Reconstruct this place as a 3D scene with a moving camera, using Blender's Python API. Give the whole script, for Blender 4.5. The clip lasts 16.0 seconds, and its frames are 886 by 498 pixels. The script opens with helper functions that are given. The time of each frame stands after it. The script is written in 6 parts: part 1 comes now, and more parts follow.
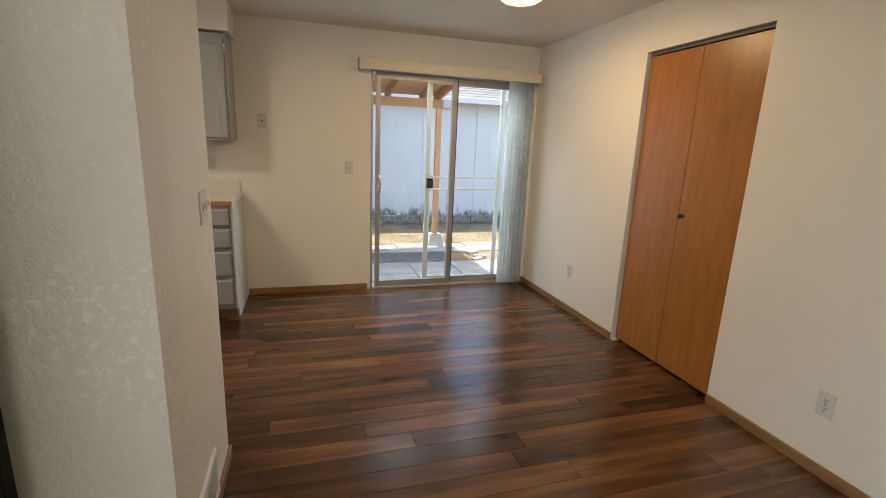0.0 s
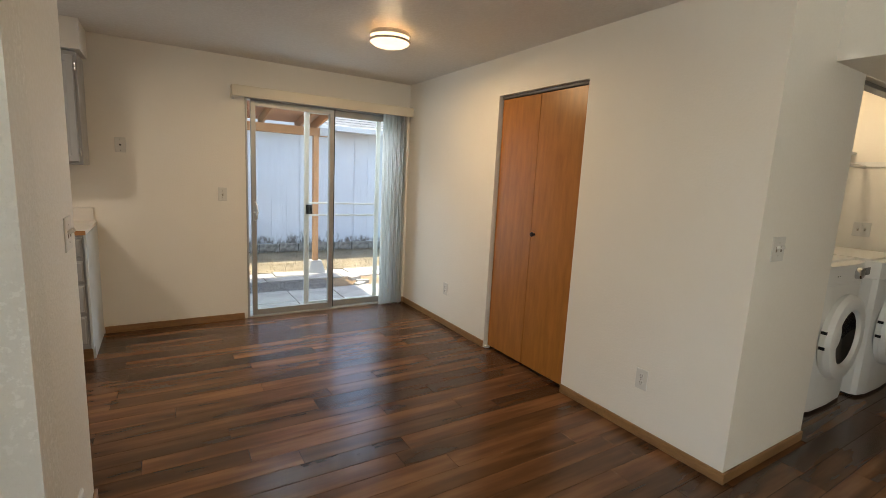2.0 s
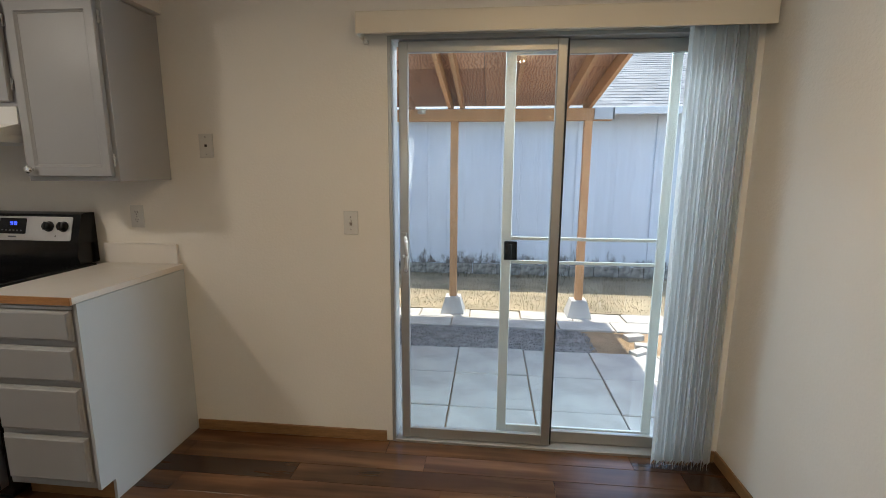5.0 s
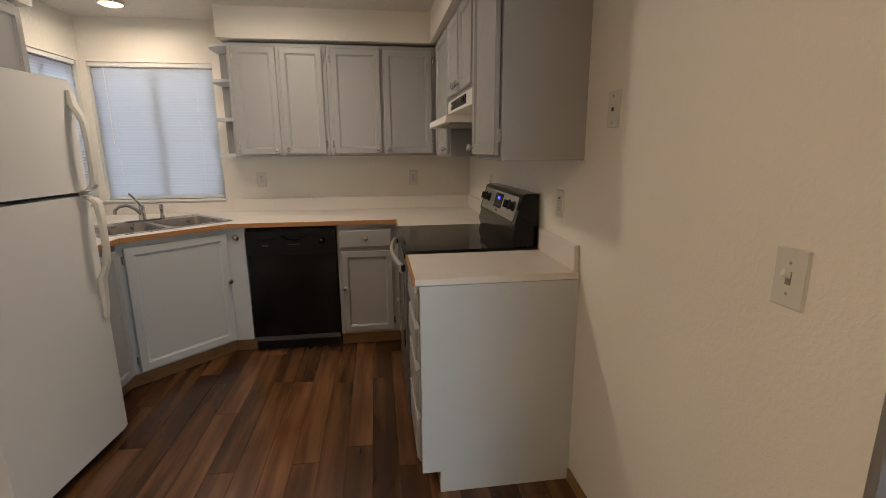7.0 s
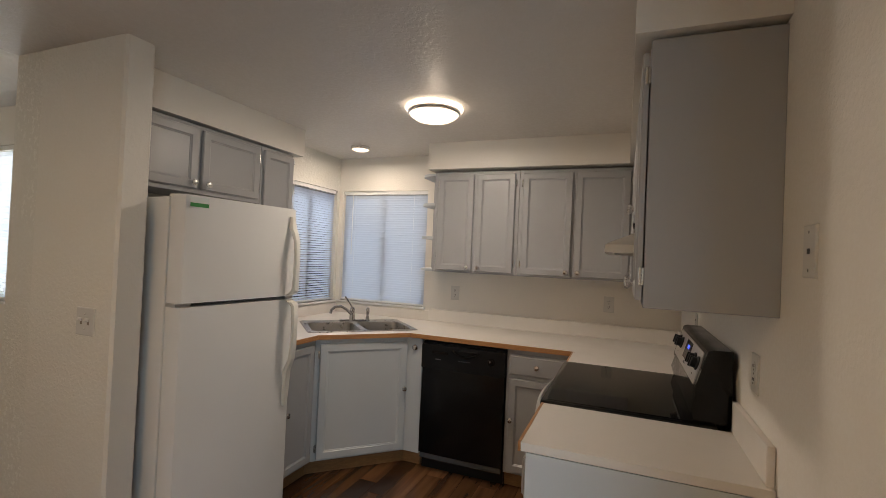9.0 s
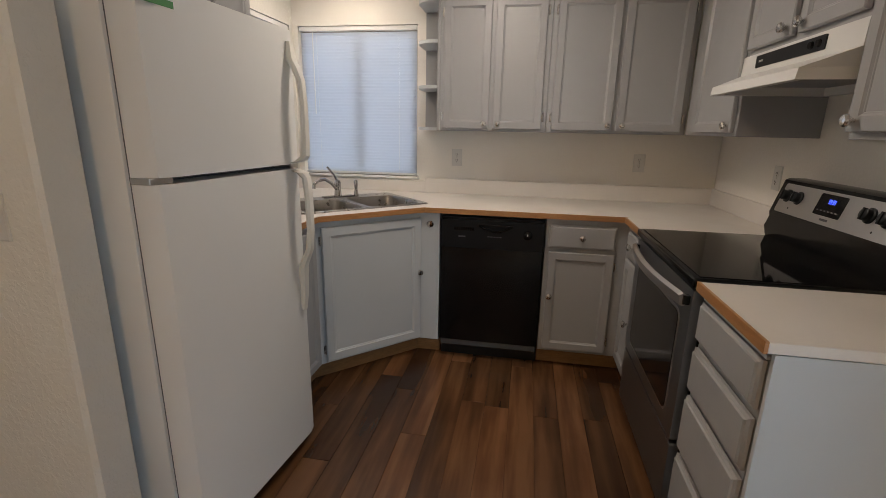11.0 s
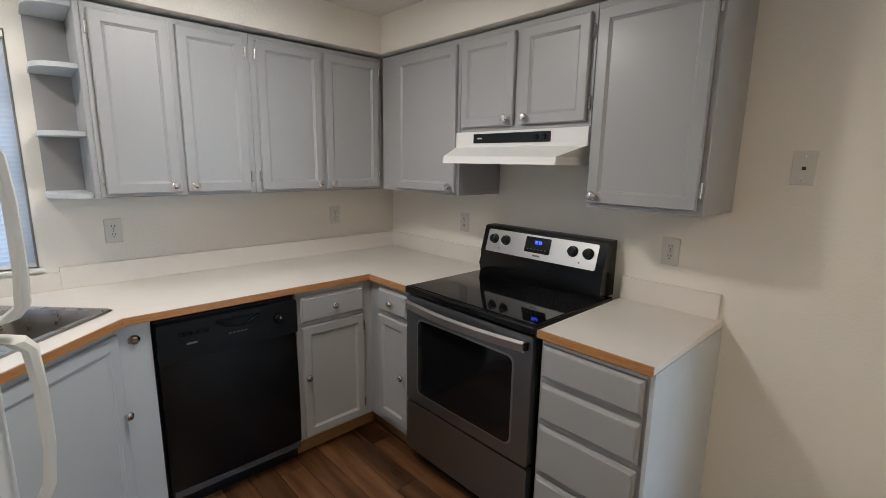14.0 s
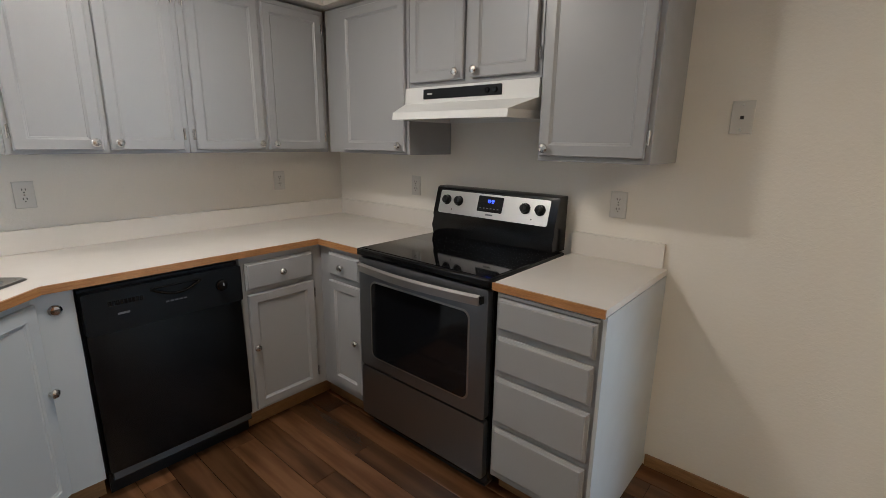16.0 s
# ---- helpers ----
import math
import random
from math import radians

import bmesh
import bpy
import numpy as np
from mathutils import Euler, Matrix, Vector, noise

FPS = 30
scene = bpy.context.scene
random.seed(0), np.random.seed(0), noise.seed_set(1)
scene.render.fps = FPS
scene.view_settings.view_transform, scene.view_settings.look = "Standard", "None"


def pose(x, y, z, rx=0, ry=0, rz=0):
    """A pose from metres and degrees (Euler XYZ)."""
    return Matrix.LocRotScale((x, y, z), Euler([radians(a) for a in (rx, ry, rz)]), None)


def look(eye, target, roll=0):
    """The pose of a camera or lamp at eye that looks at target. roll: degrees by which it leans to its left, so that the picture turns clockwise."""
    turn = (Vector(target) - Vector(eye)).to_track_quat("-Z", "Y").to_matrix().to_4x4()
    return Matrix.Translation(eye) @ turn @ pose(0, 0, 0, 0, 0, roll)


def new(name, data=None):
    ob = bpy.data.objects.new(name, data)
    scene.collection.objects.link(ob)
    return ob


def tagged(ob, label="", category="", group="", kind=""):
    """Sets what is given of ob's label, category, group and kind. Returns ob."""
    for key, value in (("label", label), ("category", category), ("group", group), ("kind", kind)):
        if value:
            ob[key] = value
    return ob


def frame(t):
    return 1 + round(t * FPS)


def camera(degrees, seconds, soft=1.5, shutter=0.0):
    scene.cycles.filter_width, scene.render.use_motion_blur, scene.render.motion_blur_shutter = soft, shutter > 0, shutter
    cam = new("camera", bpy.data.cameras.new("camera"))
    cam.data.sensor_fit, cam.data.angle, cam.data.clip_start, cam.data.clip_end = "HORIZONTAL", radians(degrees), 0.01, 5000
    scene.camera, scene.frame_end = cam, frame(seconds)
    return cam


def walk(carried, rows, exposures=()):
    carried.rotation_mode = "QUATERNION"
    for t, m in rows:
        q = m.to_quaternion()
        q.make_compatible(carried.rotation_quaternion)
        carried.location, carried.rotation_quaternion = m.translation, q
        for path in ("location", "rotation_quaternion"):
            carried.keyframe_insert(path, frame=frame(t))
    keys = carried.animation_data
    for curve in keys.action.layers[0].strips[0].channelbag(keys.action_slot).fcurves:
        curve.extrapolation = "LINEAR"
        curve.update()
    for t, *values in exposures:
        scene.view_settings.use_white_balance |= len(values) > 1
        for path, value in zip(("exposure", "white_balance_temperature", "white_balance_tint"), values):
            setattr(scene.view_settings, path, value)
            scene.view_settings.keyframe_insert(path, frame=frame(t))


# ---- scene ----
cam = camera(88.2, 16.0, soft=0.6)
PATH = [
    (0, (0.014, 0.29, 1.401), (0.583, 2.155, 0.954), 2.4),
    (0.5, (-0.116, 0.083, 1.404), (0.658, 1.887, 1.02), 2.6),
    (1, (-0.217, -0.075, 1.421), (0.71, 1.664, 1.082), 2.4),
    (1.5, (-0.217, -0.089, 1.416), (0.781, 1.613, 1.095), 2.6),
    (2, (-0.053, 0.079, 1.405), (0.984, 1.76, 1.095), 2.9),
    (2.5, (0.153, 0.356, 1.407), (1.274, 1.983, 1.099), 3.1),
    (3, (0.337, 0.753, 1.41), (1.57, 2.296, 1.09), 2.8),
    (3.5, (0.587, 1.124, 1.39), (1.824, 2.662, 1.065), 2.6),
    (4, (0.786, 1.55, 1.374), (1.81, 3.234, 1.03), 1.7),
    (4.5, (0.978, 1.963, 1.39), (1.463, 3.876, 1.064), 0.2),
    (5, (1.076, 2.378, 1.421), (0.875, 4.338, 1.078), 0.3),
    (5.2, (1.116, 2.541, 1.426), (0.626, 4.447, 1.067), 0.5),
    (7.3, (1.137, 3.922, 1.392), (-0.825, 3.942, 1.001), -0.1),
    (7.5, (1.046, 3.999, 1.38), (-0.917, 3.87, 1.019), 0.3),
    (8, (0.945, 4.093, 1.388), (-0.98, 3.611, 1.137), 1.8),
    (8.5, (0.9, 4.155, 1.434), (-0.978, 3.473, 1.365), 2.6),
    (9, (0.89, 4.185, 1.486), (-0.967, 3.443, 1.515), 2.5),
    (9.5, (0.848, 4.151, 1.453), (-1.0, 3.395, 1.343), 1.9),
    (9.7, (0.824, 4.111, 1.404), (-1.015, 3.348, 1.211), 1.5),
    (11.8, (0.216, 2.943, 1.341), (-1.693, 3.058, 0.764), 1.3),
    (12, (0.128, 2.896, 1.33), (-1.776, 3.158, 0.785), 0.9),
    (12.5, (-0.026, 2.777, 1.346), (-1.844, 3.439, 0.846), 1.3),
    (13, (-0.075, 2.649, 1.382), (-1.596, 3.815, 0.81), 0.7),
    (13.5, (-0.045, 2.585, 1.425), (-1.529, 3.836, 0.941), 0.9),
    (14, (-0.003, 2.552, 1.531), (-1.437, 3.895, 1.159), 0.9),
    (14.5, (0.027, 2.53, 1.538), (-1.362, 3.937, 1.233), 0.4),
    (15, (0.007, 2.529, 1.518), (-1.355, 3.954, 1.181), 0.4),
    (15.5, (-0.025, 2.538, 1.467), (-1.381, 3.952, 1.066), 0.5),
    (16, (-0.024, 2.564, 1.433), (-1.291, 4.042, 0.974), 0.8),
]
EXPOSURES = [(0.0, 2.24, 7150, 11), (2.5, 2.22, 6900, 10), (4.0, 2.06, 6550, 9), (5.0, 1.98, 6450, 9), (7.5, 1.98, 7350, 15), (8.5, 2.0, 7100, 15), (9.0, 1.92, 6900, 14), (9.5, 1.84, 6250, 13),
             (12.0, 2.1, 6900, 14), (13.0, 2.36, 6400, 13), (13.5, 2.58, 6050, 10), (14.5, 2.26, 5750, 8), (15.5, 2.18, 5850, 8), (16.0, 2.28, 5950, 9)]
walk(cam, [(t, look(eye, target, roll)) for t, eye, target, roll in PATH], EXPOSURES)

# ---- world, sun and large lights ----
SUN_WAY = Vector((-0.09, 0.26, 1.0)).normalized()
world = bpy.data.worlds.new("sky")
scene.world = world
world.use_nodes = True
sky = world.node_tree.nodes.new("ShaderNodeTexSky")
sky.sky_type, sky.sun_disc = "NISHITA", False
sky.sun_elevation, sky.sun_rotation = math.asin(SUN_WAY.z), math.atan2(SUN_WAY.x, SUN_WAY.y)
world.node_tree.links.new(sky.outputs[0], world.node_tree.nodes["Background"].inputs[0])
world.node_tree.nodes["Background"].inputs[1].default_value = 0.15
sun_data = bpy.data.lights.new("sun", "SUN")
sun_data.energy, sun_data.angle, sun_data.color = 2.2, radians(0.5), (1.0, 0.94, 0.84)
sun_lamp = new("sun", sun_data)
sun_lamp.matrix_world = look(SUN_WAY * 30, (0, 0, 0))


def area_lamp(name, eye, target, w, h, watts, colour):
    d = bpy.data.lights.new(name, "AREA")
    d.shape, d.size, d.size_y, d.energy, d.color = "RECTANGLE", w, h, watts, colour
    ob = new(name, d)
    ob.matrix_world = look(eye, target)
    return ob


def bulb(name, place, watts, colour, radius):
    d = bpy.data.lights.new(name, "POINT")
    d.energy, d.color, d.shadow_soft_size = watts, colour, radius
    ob = new(name, d)
    ob.location = place
    return ob


# Daylight in the openings of the living room and the kitchen windows, and the bulbs of the ceiling lamps.
area_lamp("living_window_light", (-0.80, -2.7, 1.55), (3, -2.2, 1.3), 1.8, 1.1, 12.0, (0.97, 1.0, 0.92))
area_lamp("living_side_window_light", (-0.97, -0.49, 1.58), (0.5, -0.49, 1.5), 1.7, 1.0, 7.0, (0.97, 1.0, 0.92))
area_lamp("sink_window_light", (-2.92, 2.17, 1.55), (0, 2.17, 1.45), 0.85, 1.0, 0.27, (0.78, 0.92, 1.0))


def disc(name, place, watts, colour, size):
    d = bpy.data.lights.new(name, "AREA")
    d.shape, d.size, d.energy, d.color = "DISK", size, watts, colour
    ob = new(name, d)
    ob.location = place
    return ob


# Unseen panels added above and beside the sliding door to strengthen its daylight.
area_lamp("slider_daylight_fill", (1.37, 4.80, 2.17), (1.45, 3.0, 0.5), 1.45, 0.22, 9.0, (0.70, 0.85, 1.0))
area_lamp("slider_west_daylight_fill", (0.15, 5.15, 1.05), (2.0, 4.95, 1.0), 0.7, 1.9, 4.2, (0.54, 0.79, 1.0))
area_lamp("slider_east_daylight_fill", (2.50, 5.15, 1.05), (0.5, 4.75, 1.0), 0.7, 1.9, 9.0, (0.54, 0.79, 1.0))
# Unseen panel added in the yard, above view, to brighten the corner blind.
area_lamp("corner_window_daylight_fill", (-2.31, 0.80, 2.55), (-2.31, 1.66, 1.4), 0.8, 0.5, 3.9, (0.86, 0.93, 1.0))
disc("dining_lamp_light", (1.29, 3.07, 2.285), 3.0, (1.0, 0.70, 0.38), 0.20)
bulb("dining_bulb", (1.29, 3.07, 2.28), 1.2, (1.0, 0.74, 0.45), 0.05)
disc("kitchen_lamp_light", (-1.52, 3.13, 2.285), 2.8, (1.0, 0.89, 0.77), 0.24)
bulb("kitchen_bulb", (-1.52, 3.13, 2.275), 0.7, (1.0, 0.86, 0.68), 0.05)
disc("sink_lamp_light", (-2.28, 2.16, 2.29), 1.3, (1.0, 0.87, 0.72), 0.11)
bulb("laundry_bulb", (4.0, 1.6, 2.10), 2.4, (1.0, 0.80, 0.55), 0.06)

# ---- materials ----
def nodes_of(name):
    m = bpy.data.materials.new(name)
    m.use_nodes = True
    nt = m.node_tree
    return m, nt, nt.nodes["Principled BSDF"]


def coords(nt, scale=(1, 1, 1), kind="Object", shift=False):
    tc = nt.nodes.new("ShaderNodeTexCoord")
    mp = nt.nodes.new("ShaderNodeMapping")
    mp.inputs["Scale"].default_value = scale
    nt.links.new(tc.outputs[kind], mp.inputs["Vector"])
    if shift:
        oi = nt.nodes.new("ShaderNodeObjectInfo")
        mul = nt.nodes.new("ShaderNodeMath")
        mul.operation = "MULTIPLY"
        mul.inputs[1].default_value = 37.0
        nt.links.new(oi.outputs["Random"], mul.inputs[0])
        cmb = nt.nodes.new("ShaderNodeCombineXYZ")
        for k in "XYZ":
            nt.links.new(mul.outputs[0], cmb.inputs[k])
        nt.links.new(cmb.outputs[0], mp.inputs["Location"])
    return mp.outputs["Vector"]


def noise_tex(nt, vec, scale, detail=4.0, rough=0.55):
    n = nt.nodes.new("ShaderNodeTexNoise")
    n.inputs["Scale"].default_value, n.inputs["Detail"].default_value, n.inputs["Roughness"].default_value = scale, detail, rough
    nt.links.new(vec, n.inputs["Vector"])
    return n.outputs["Fac"]


def ramp(nt, fac, stops):
    r = nt.nodes.new("ShaderNodeValToRGB")
    els = r.color_ramp.elements
    while len(els) < len(stops):
        els.new(0.5)
    for e, (p, c) in zip(els, stops):
        e.position, e.color = p, (*c, 1) if len(c) == 3 else c
    nt.links.new(fac, r.inputs["Fac"])
    return r.outputs["Color"]


def grey(nt, fac, a, b, lo=0.3, hi=0.7):
    r = nt.nodes.new("ShaderNodeMapRange")
    r.inputs["From Min"].default_value, r.inputs["From Max"].default_value = lo, hi
    r.inputs["To Min"].default_value, r.inputs["To Max"].default_value = a, b
    nt.links.new(fac, r.inputs["Value"])
    return r.outputs["Result"]


def blend(nt, fac, a, b, mode="MIX"):
    n = nt.nodes.new("ShaderNodeMix")
    n.data_type, n.blend_type = "RGBA", mode
    for key, v in (("Factor", fac), ("A", a), ("B", b)):
        sock = [s for s in n.inputs if s.name == key and s.enabled and (s.type == "VALUE" if key == "Factor" else s.type == "RGBA")][0]
        if isinstance(v, (int, float)):
            sock.default_value = v
        elif isinstance(v, tuple):
            sock.default_value = (*v, 1)
        else:
            nt.links.new(v, sock)
    return [s for s in n.outputs if s.type == "RGBA"][0]


def bump(nt, bsdf, height, strength, distance=0.01):
    b = nt.nodes.new("ShaderNodeBump")
    b.inputs["Strength"].default_value, b.inputs["Distance"].default_value = strength, distance
    nt.links.new(height, b.inputs["Height"])
    nt.links.new(b.outputs["Normal"], bsdf.inputs["Normal"])


def painted(name, colour, rough, grain=120.0, relief=0.15, dirt=0.06, spread=1.3, distance=0.004, metallic=0.0, shine=0.5):
    """Plain surface with faint blotches, fine relief and uneven gloss."""
    m, nt, b = nodes_of(name)
    v = coords(nt)
    big, fine = noise_tex(nt, v, spread, 5, 0.6), noise_tex(nt, v, grain, 3)
    dark = tuple(c * (1 - dirt) for c in colour)
    nt.links.new(ramp(nt, big, [(0.3, dark), (0.65, colour)]), b.inputs["Base Color"])
    nt.links.new(grey(nt, noise_tex(nt, v, 9.0, 4), rough - 0.05, rough + 0.07), b.inputs["Roughness"])
    b.inputs["Metallic"].default_value = metallic
    b.inputs["Specular IOR Level"].default_value = shine
    if relief:
        bump(nt, b, fine, relief, distance)
    return m


def wooden(name, a, b_, c, rough, stretch, relief=0.08, shift=False, random_tone=0.0, scale=1.0, mottled=0.0, fine=14.0, share=0.55, tight=0.0, detail=6):
    """Wood with long grain; stretch holds the scale by axis, small along the grain."""
    m, nt, b = nodes_of(name)
    v = coords(nt, tuple(s * scale for s in stretch), shift=shift)
    g1, g2 = noise_tex(nt, v, 3.0, detail, 0.5), noise_tex(nt, v, fine, 5, 0.6)
    col = ramp(nt, g1, [(0.28 + tight, a), (0.5, b_), (0.72 - tight, c)])
    col = blend(nt, share, col, ramp(nt, g2, [(0.3, tuple(x * 0.62 for x in b_)), (0.7, tuple(min(1, x * 1.25) for x in b_))]))
    if mottled:
        col = blend(nt, mottled, col, ramp(nt, noise_tex(nt, coords(nt, shift=shift), 1.6, 4), [(0.35, a), (0.65, c)]))
    if random_tone:
        oi = nt.nodes.new("ShaderNodeObjectInfo")
        tone = ramp(nt, oi.outputs["Random"], [(0.0, (1 - random_tone,) * 3), (0.55, (1.0,) * 3), (1.0, (1 + random_tone * 0.9, 1 + random_tone * 0.75, 1 + random_tone * 0.6))])
        col = blend(nt, 1.0, col, tone, "MULTIPLY")
    nt.links.new(col, b.inputs["Base Color"])
    nt.links.new(grey(nt, g2, rough - 0.03, rough + 0.05), b.inputs["Roughness"])
    bump(nt, b, g2, relief, 0.002)
    return m


def knockdown(name, colour, rough, patch, relief):
    """Plaster with flattened splatter over an orange-peel ground."""
    m, nt, b = nodes_of(name)
    v = coords(nt)
    splat = grey(nt, noise_tex(nt, v, patch, 3, 0.5), 0.0, 1.0, 0.47, 0.56)
    fine = noise_tex(nt, v, patch * 5, 3)
    add = nt.nodes.new("ShaderNodeMath")
    add.operation = "MULTIPLY_ADD"
    add.inputs[1].default_value = 0.35
    nt.links.new(fine, add.inputs[0])
    nt.links.new(splat, add.inputs[2])
    big = noise_tex(nt, v, 0.9, 5, 0.6)
    nt.links.new(ramp(nt, big, [(0.3, tuple(c * 0.94 for c in colour)), (0.7, colour)]), b.inputs["Base Color"])
    nt.links.new(grey(nt, splat, rough + 0.12, rough - 0.06, 0, 1), b.inputs["Roughness"])
    bump(nt, b, add.outputs[0], relief, 0.003)
    return m


def plain(name, colour, rough, metallic=0.0, coat=0.0, emission=0.0):
    m, nt, b = nodes_of(name)
    b.inputs["Base Color"].default_value = (*colour, 1)
    b.inputs["Roughness"].default_value, b.inputs["Metallic"].default_value, b.inputs["Coat Weight"].default_value = rough, metallic, coat
    if emission:
        b.inputs["Emission Color"].default_value = (*colour, 1)
        b.inputs["Emission Strength"].default_value = emission
    return m


def brushed(name, colour, rough, stretch):
    m, nt, b = nodes_of(name)
    g = noise_tex(nt, coords(nt, stretch), 110.0, 3)
    nt.links.new(ramp(nt, g, [(0.3, tuple(c * 0.93 for c in colour)), (0.7, colour)]), b.inputs["Base Color"])
    nt.links.new(grey(nt, g, rough - 0.05, rough + 0.08), b.inputs["Roughness"])
    b.inputs["Metallic"].default_value = 1.0
    return m


def clear_glass(name, tint=(1, 1, 1)):
    m, nt, b = nodes_of(name)
    nt.nodes.remove(b)
    fr, tr, gl, mx = (nt.nodes.new(k) for k in ("ShaderNodeFresnel", "ShaderNodeBsdfTransparent", "ShaderNodeBsdfGlossy", "ShaderNodeMixShader"))
    fr.inputs["IOR"].default_value = 1.45
    tr.inputs["Color"].default_value = (*tint, 1)
    gl.inputs["Roughness"].default_value = 0.01
    nt.links.new(fr.outputs[0], mx.inputs[0])
    nt.links.new(tr.outputs[0], mx.inputs[1])
    nt.links.new(gl.outputs[0], mx.inputs[2])
    nt.links.new(mx.outputs[0], nt.nodes["Material Output"].inputs["Surface"])
    return m


def translucent(name, colour, share, rough=0.5):
    m, nt, b = nodes_of(name)
    b.inputs["Base Color"].default_value, b.inputs["Roughness"].default_value = (*colour, 1), rough
    tl, mx = nt.nodes.new("ShaderNodeBsdfTranslucent"), nt.nodes.new("ShaderNodeMixShader")
    tl.inputs["Color"].default_value = (*colour, 1)
    mx.inputs[0].default_value = share
    nt.links.new(b.outputs[0], mx.inputs[1])
    nt.links.new(tl.outputs[0], mx.inputs[2])
    nt.links.new(mx.outputs[0], nt.nodes["Material Output"].inputs["Surface"])
    return m


WALL = knockdown("wall_paint", (0.80, 0.765, 0.70), 0.5, 75.0, 0.13)
CEIL = knockdown("ceiling_plaster", (0.70, 0.665, 0.62), 0.40, 46.0, 0.22)


def patched_wall():
    """Wall paint with glossy touched-up splotches and a faint soiled streak."""
    m = knockdown("patched_wall_paint", (0.74, 0.72, 0.655), 0.45, 55.0, 0.3)
    nt = m.node_tree
    b = nt.nodes["Principled BSDF"]
    was = b.inputs["Base Color"].links[0].from_socket
    v = coords(nt)
    spots = grey(nt, noise_tex(nt, v, 44.0, 5, 0.6), 0.0, 1.0, 0.53, 0.60)
    zone = grey(nt, noise_tex(nt, v, 2.3, 2, 0.5), 0.0, 1.0, 0.48, 0.60)
    mul = nt.nodes.new("ShaderNodeMath")
    mul.operation = "MULTIPLY"
    nt.links.new(spots, mul.inputs[0])
    nt.links.new(zone, mul.inputs[1])
    nt.links.new(blend(nt, mul.outputs[0], was, (0.82, 0.805, 0.745)), b.inputs["Base Color"])
    return m


PATCHED = patched_wall()
PARTITION = knockdown("partition_paint", (0.77, 0.745, 0.68), 0.47, 55.0, 0.25)
VAULT = knockdown("vault_plaster", (0.86, 0.85, 0.81), 0.6, 26.0, 0.6)
PLANK = wooden("vinyl_plank", (0.032, 0.014, 0.0075), (0.092, 0.041, 0.019), (0.205, 0.098, 0.044), 0.22, (0.5, 5.2, 5.2), 0.012, True, 0.44, 0.8, 0.22, 7.0, 0.28, 0.06, 3.5)
TRIM = wooden("oak_trim", (0.19, 0.095, 0.038), (0.26, 0.14, 0.058), (0.34, 0.195, 0.09), 0.4, (2, 2, 14), 0.05)
EDGE = wooden("oak_edging", (0.28, 0.125, 0.04), (0.42, 0.20, 0.075), (0.52, 0.29, 0.12), 0.38, (4, 4, 40), 0.05)
VENEER = wooden("birch_veneer", (0.31, 0.122, 0.024), (0.355, 0.143, 0.030), (0.40, 0.167, 0.038), 0.32, (3, 3, 0.5), 0.015, fine=8.0)
GREY = painted("cabinet_paint", (0.36, 0.365, 0.37), 0.36, 90, 0.06, 0.05, 2.0)
# Pale paint; on sink cabinet and end panel it is GREY with daylight painted in.
PALE = painted("pale_and_daylit_paint", (0.52, 0.55, 0.565), 0.4, 90, 0.06, 0.05, 2.0)
LAMINATE = painted("counter_laminate", (0.71, 0.67, 0.62), 0.33, 300, 0.02, 0.05, 3.0)
WHITE = painted("white_enamel", (0.74, 0.74, 0.72), 0.35, 260, 0.08, 0.03, 2.0, 0.001)
CREAM = painted("cream_plastic", (0.74, 0.725, 0.67), 0.4, 200, 0.02, 0.05)
PLATE = painted("switch_plastic", (0.64, 0.625, 0.59), 0.35, 200, 0.02, 0.05)
# Dark brown for the shadow painted round switch toggles.
TOGGLE_SHADE = plain("toggle_shade", (0.22, 0.19, 0.15), 0.6)
SLOT = plain("dark_slot", (0.02, 0.018, 0.016), 0.6)
BLACK = painted("black_enamel", (0.006, 0.006, 0.0065), 0.16, 300, 0.01, 0.2, 3, shine=0.28)
BLACKMAT = painted("black_plastic", (0.006, 0.0072, 0.0085), 0.33, 300, 0.02, 0.2, 3, shine=0.3)
DWGLOSS = painted("dishwasher_gloss", (0.0035, 0.0042, 0.005), 0.20, 4.0, 0.06, 0.2, 3, 0.012, shine=0.32)
GLASSTOP = plain("ceramic_glass", (0.004, 0.004, 0.0045), 0.05)
OVENGLASS = plain("oven_glass", (0.006, 0.0065, 0.008), 0.08)
STEELB = brushed("bright_stainless", (0.60, 0.59, 0.58), 0.36, (0.5, 4, 12))
DARKSTEEL = brushed("dark_stainless", (0.31, 0.325, 0.345), 0.36, (0.4, 3, 12))
SINK = brushed("sink_steel", (0.40, 0.38, 0.355), 0.30, (0.25, 0.25, 0.25))
CHROME = plain("chrome", (0.56, 0.56, 0.57), 0.07, 1.0)
NICKEL = brushed("nickel", (0.70, 0.69, 0.67), 0.22, (8, 8, 8))
ALU = painted("mill_aluminium", (0.42, 0.41, 0.385), 0.42, 160, 0.05, 0.12, 4, 0.002, 0.75)
ALUW = painted("pale_aluminium", (0.66, 0.665, 0.62), 0.45, 160, 0.05, 0.1, 4, 0.002, 0.25)
GLASS = clear_glass("window_glass", (0.97, 0.985, 0.98))
VINYL = translucent("vane_vinyl", (0.80, 0.80, 0.785), 0.6, 0.4)
SLAT = translucent("blind_slat", (0.68, 0.74, 0.83), 0.45, 0.35)
VALANCE = painted("valance_vinyl", (0.70, 0.64, 0.53), 0.4, 150, 0.04, 0.05)
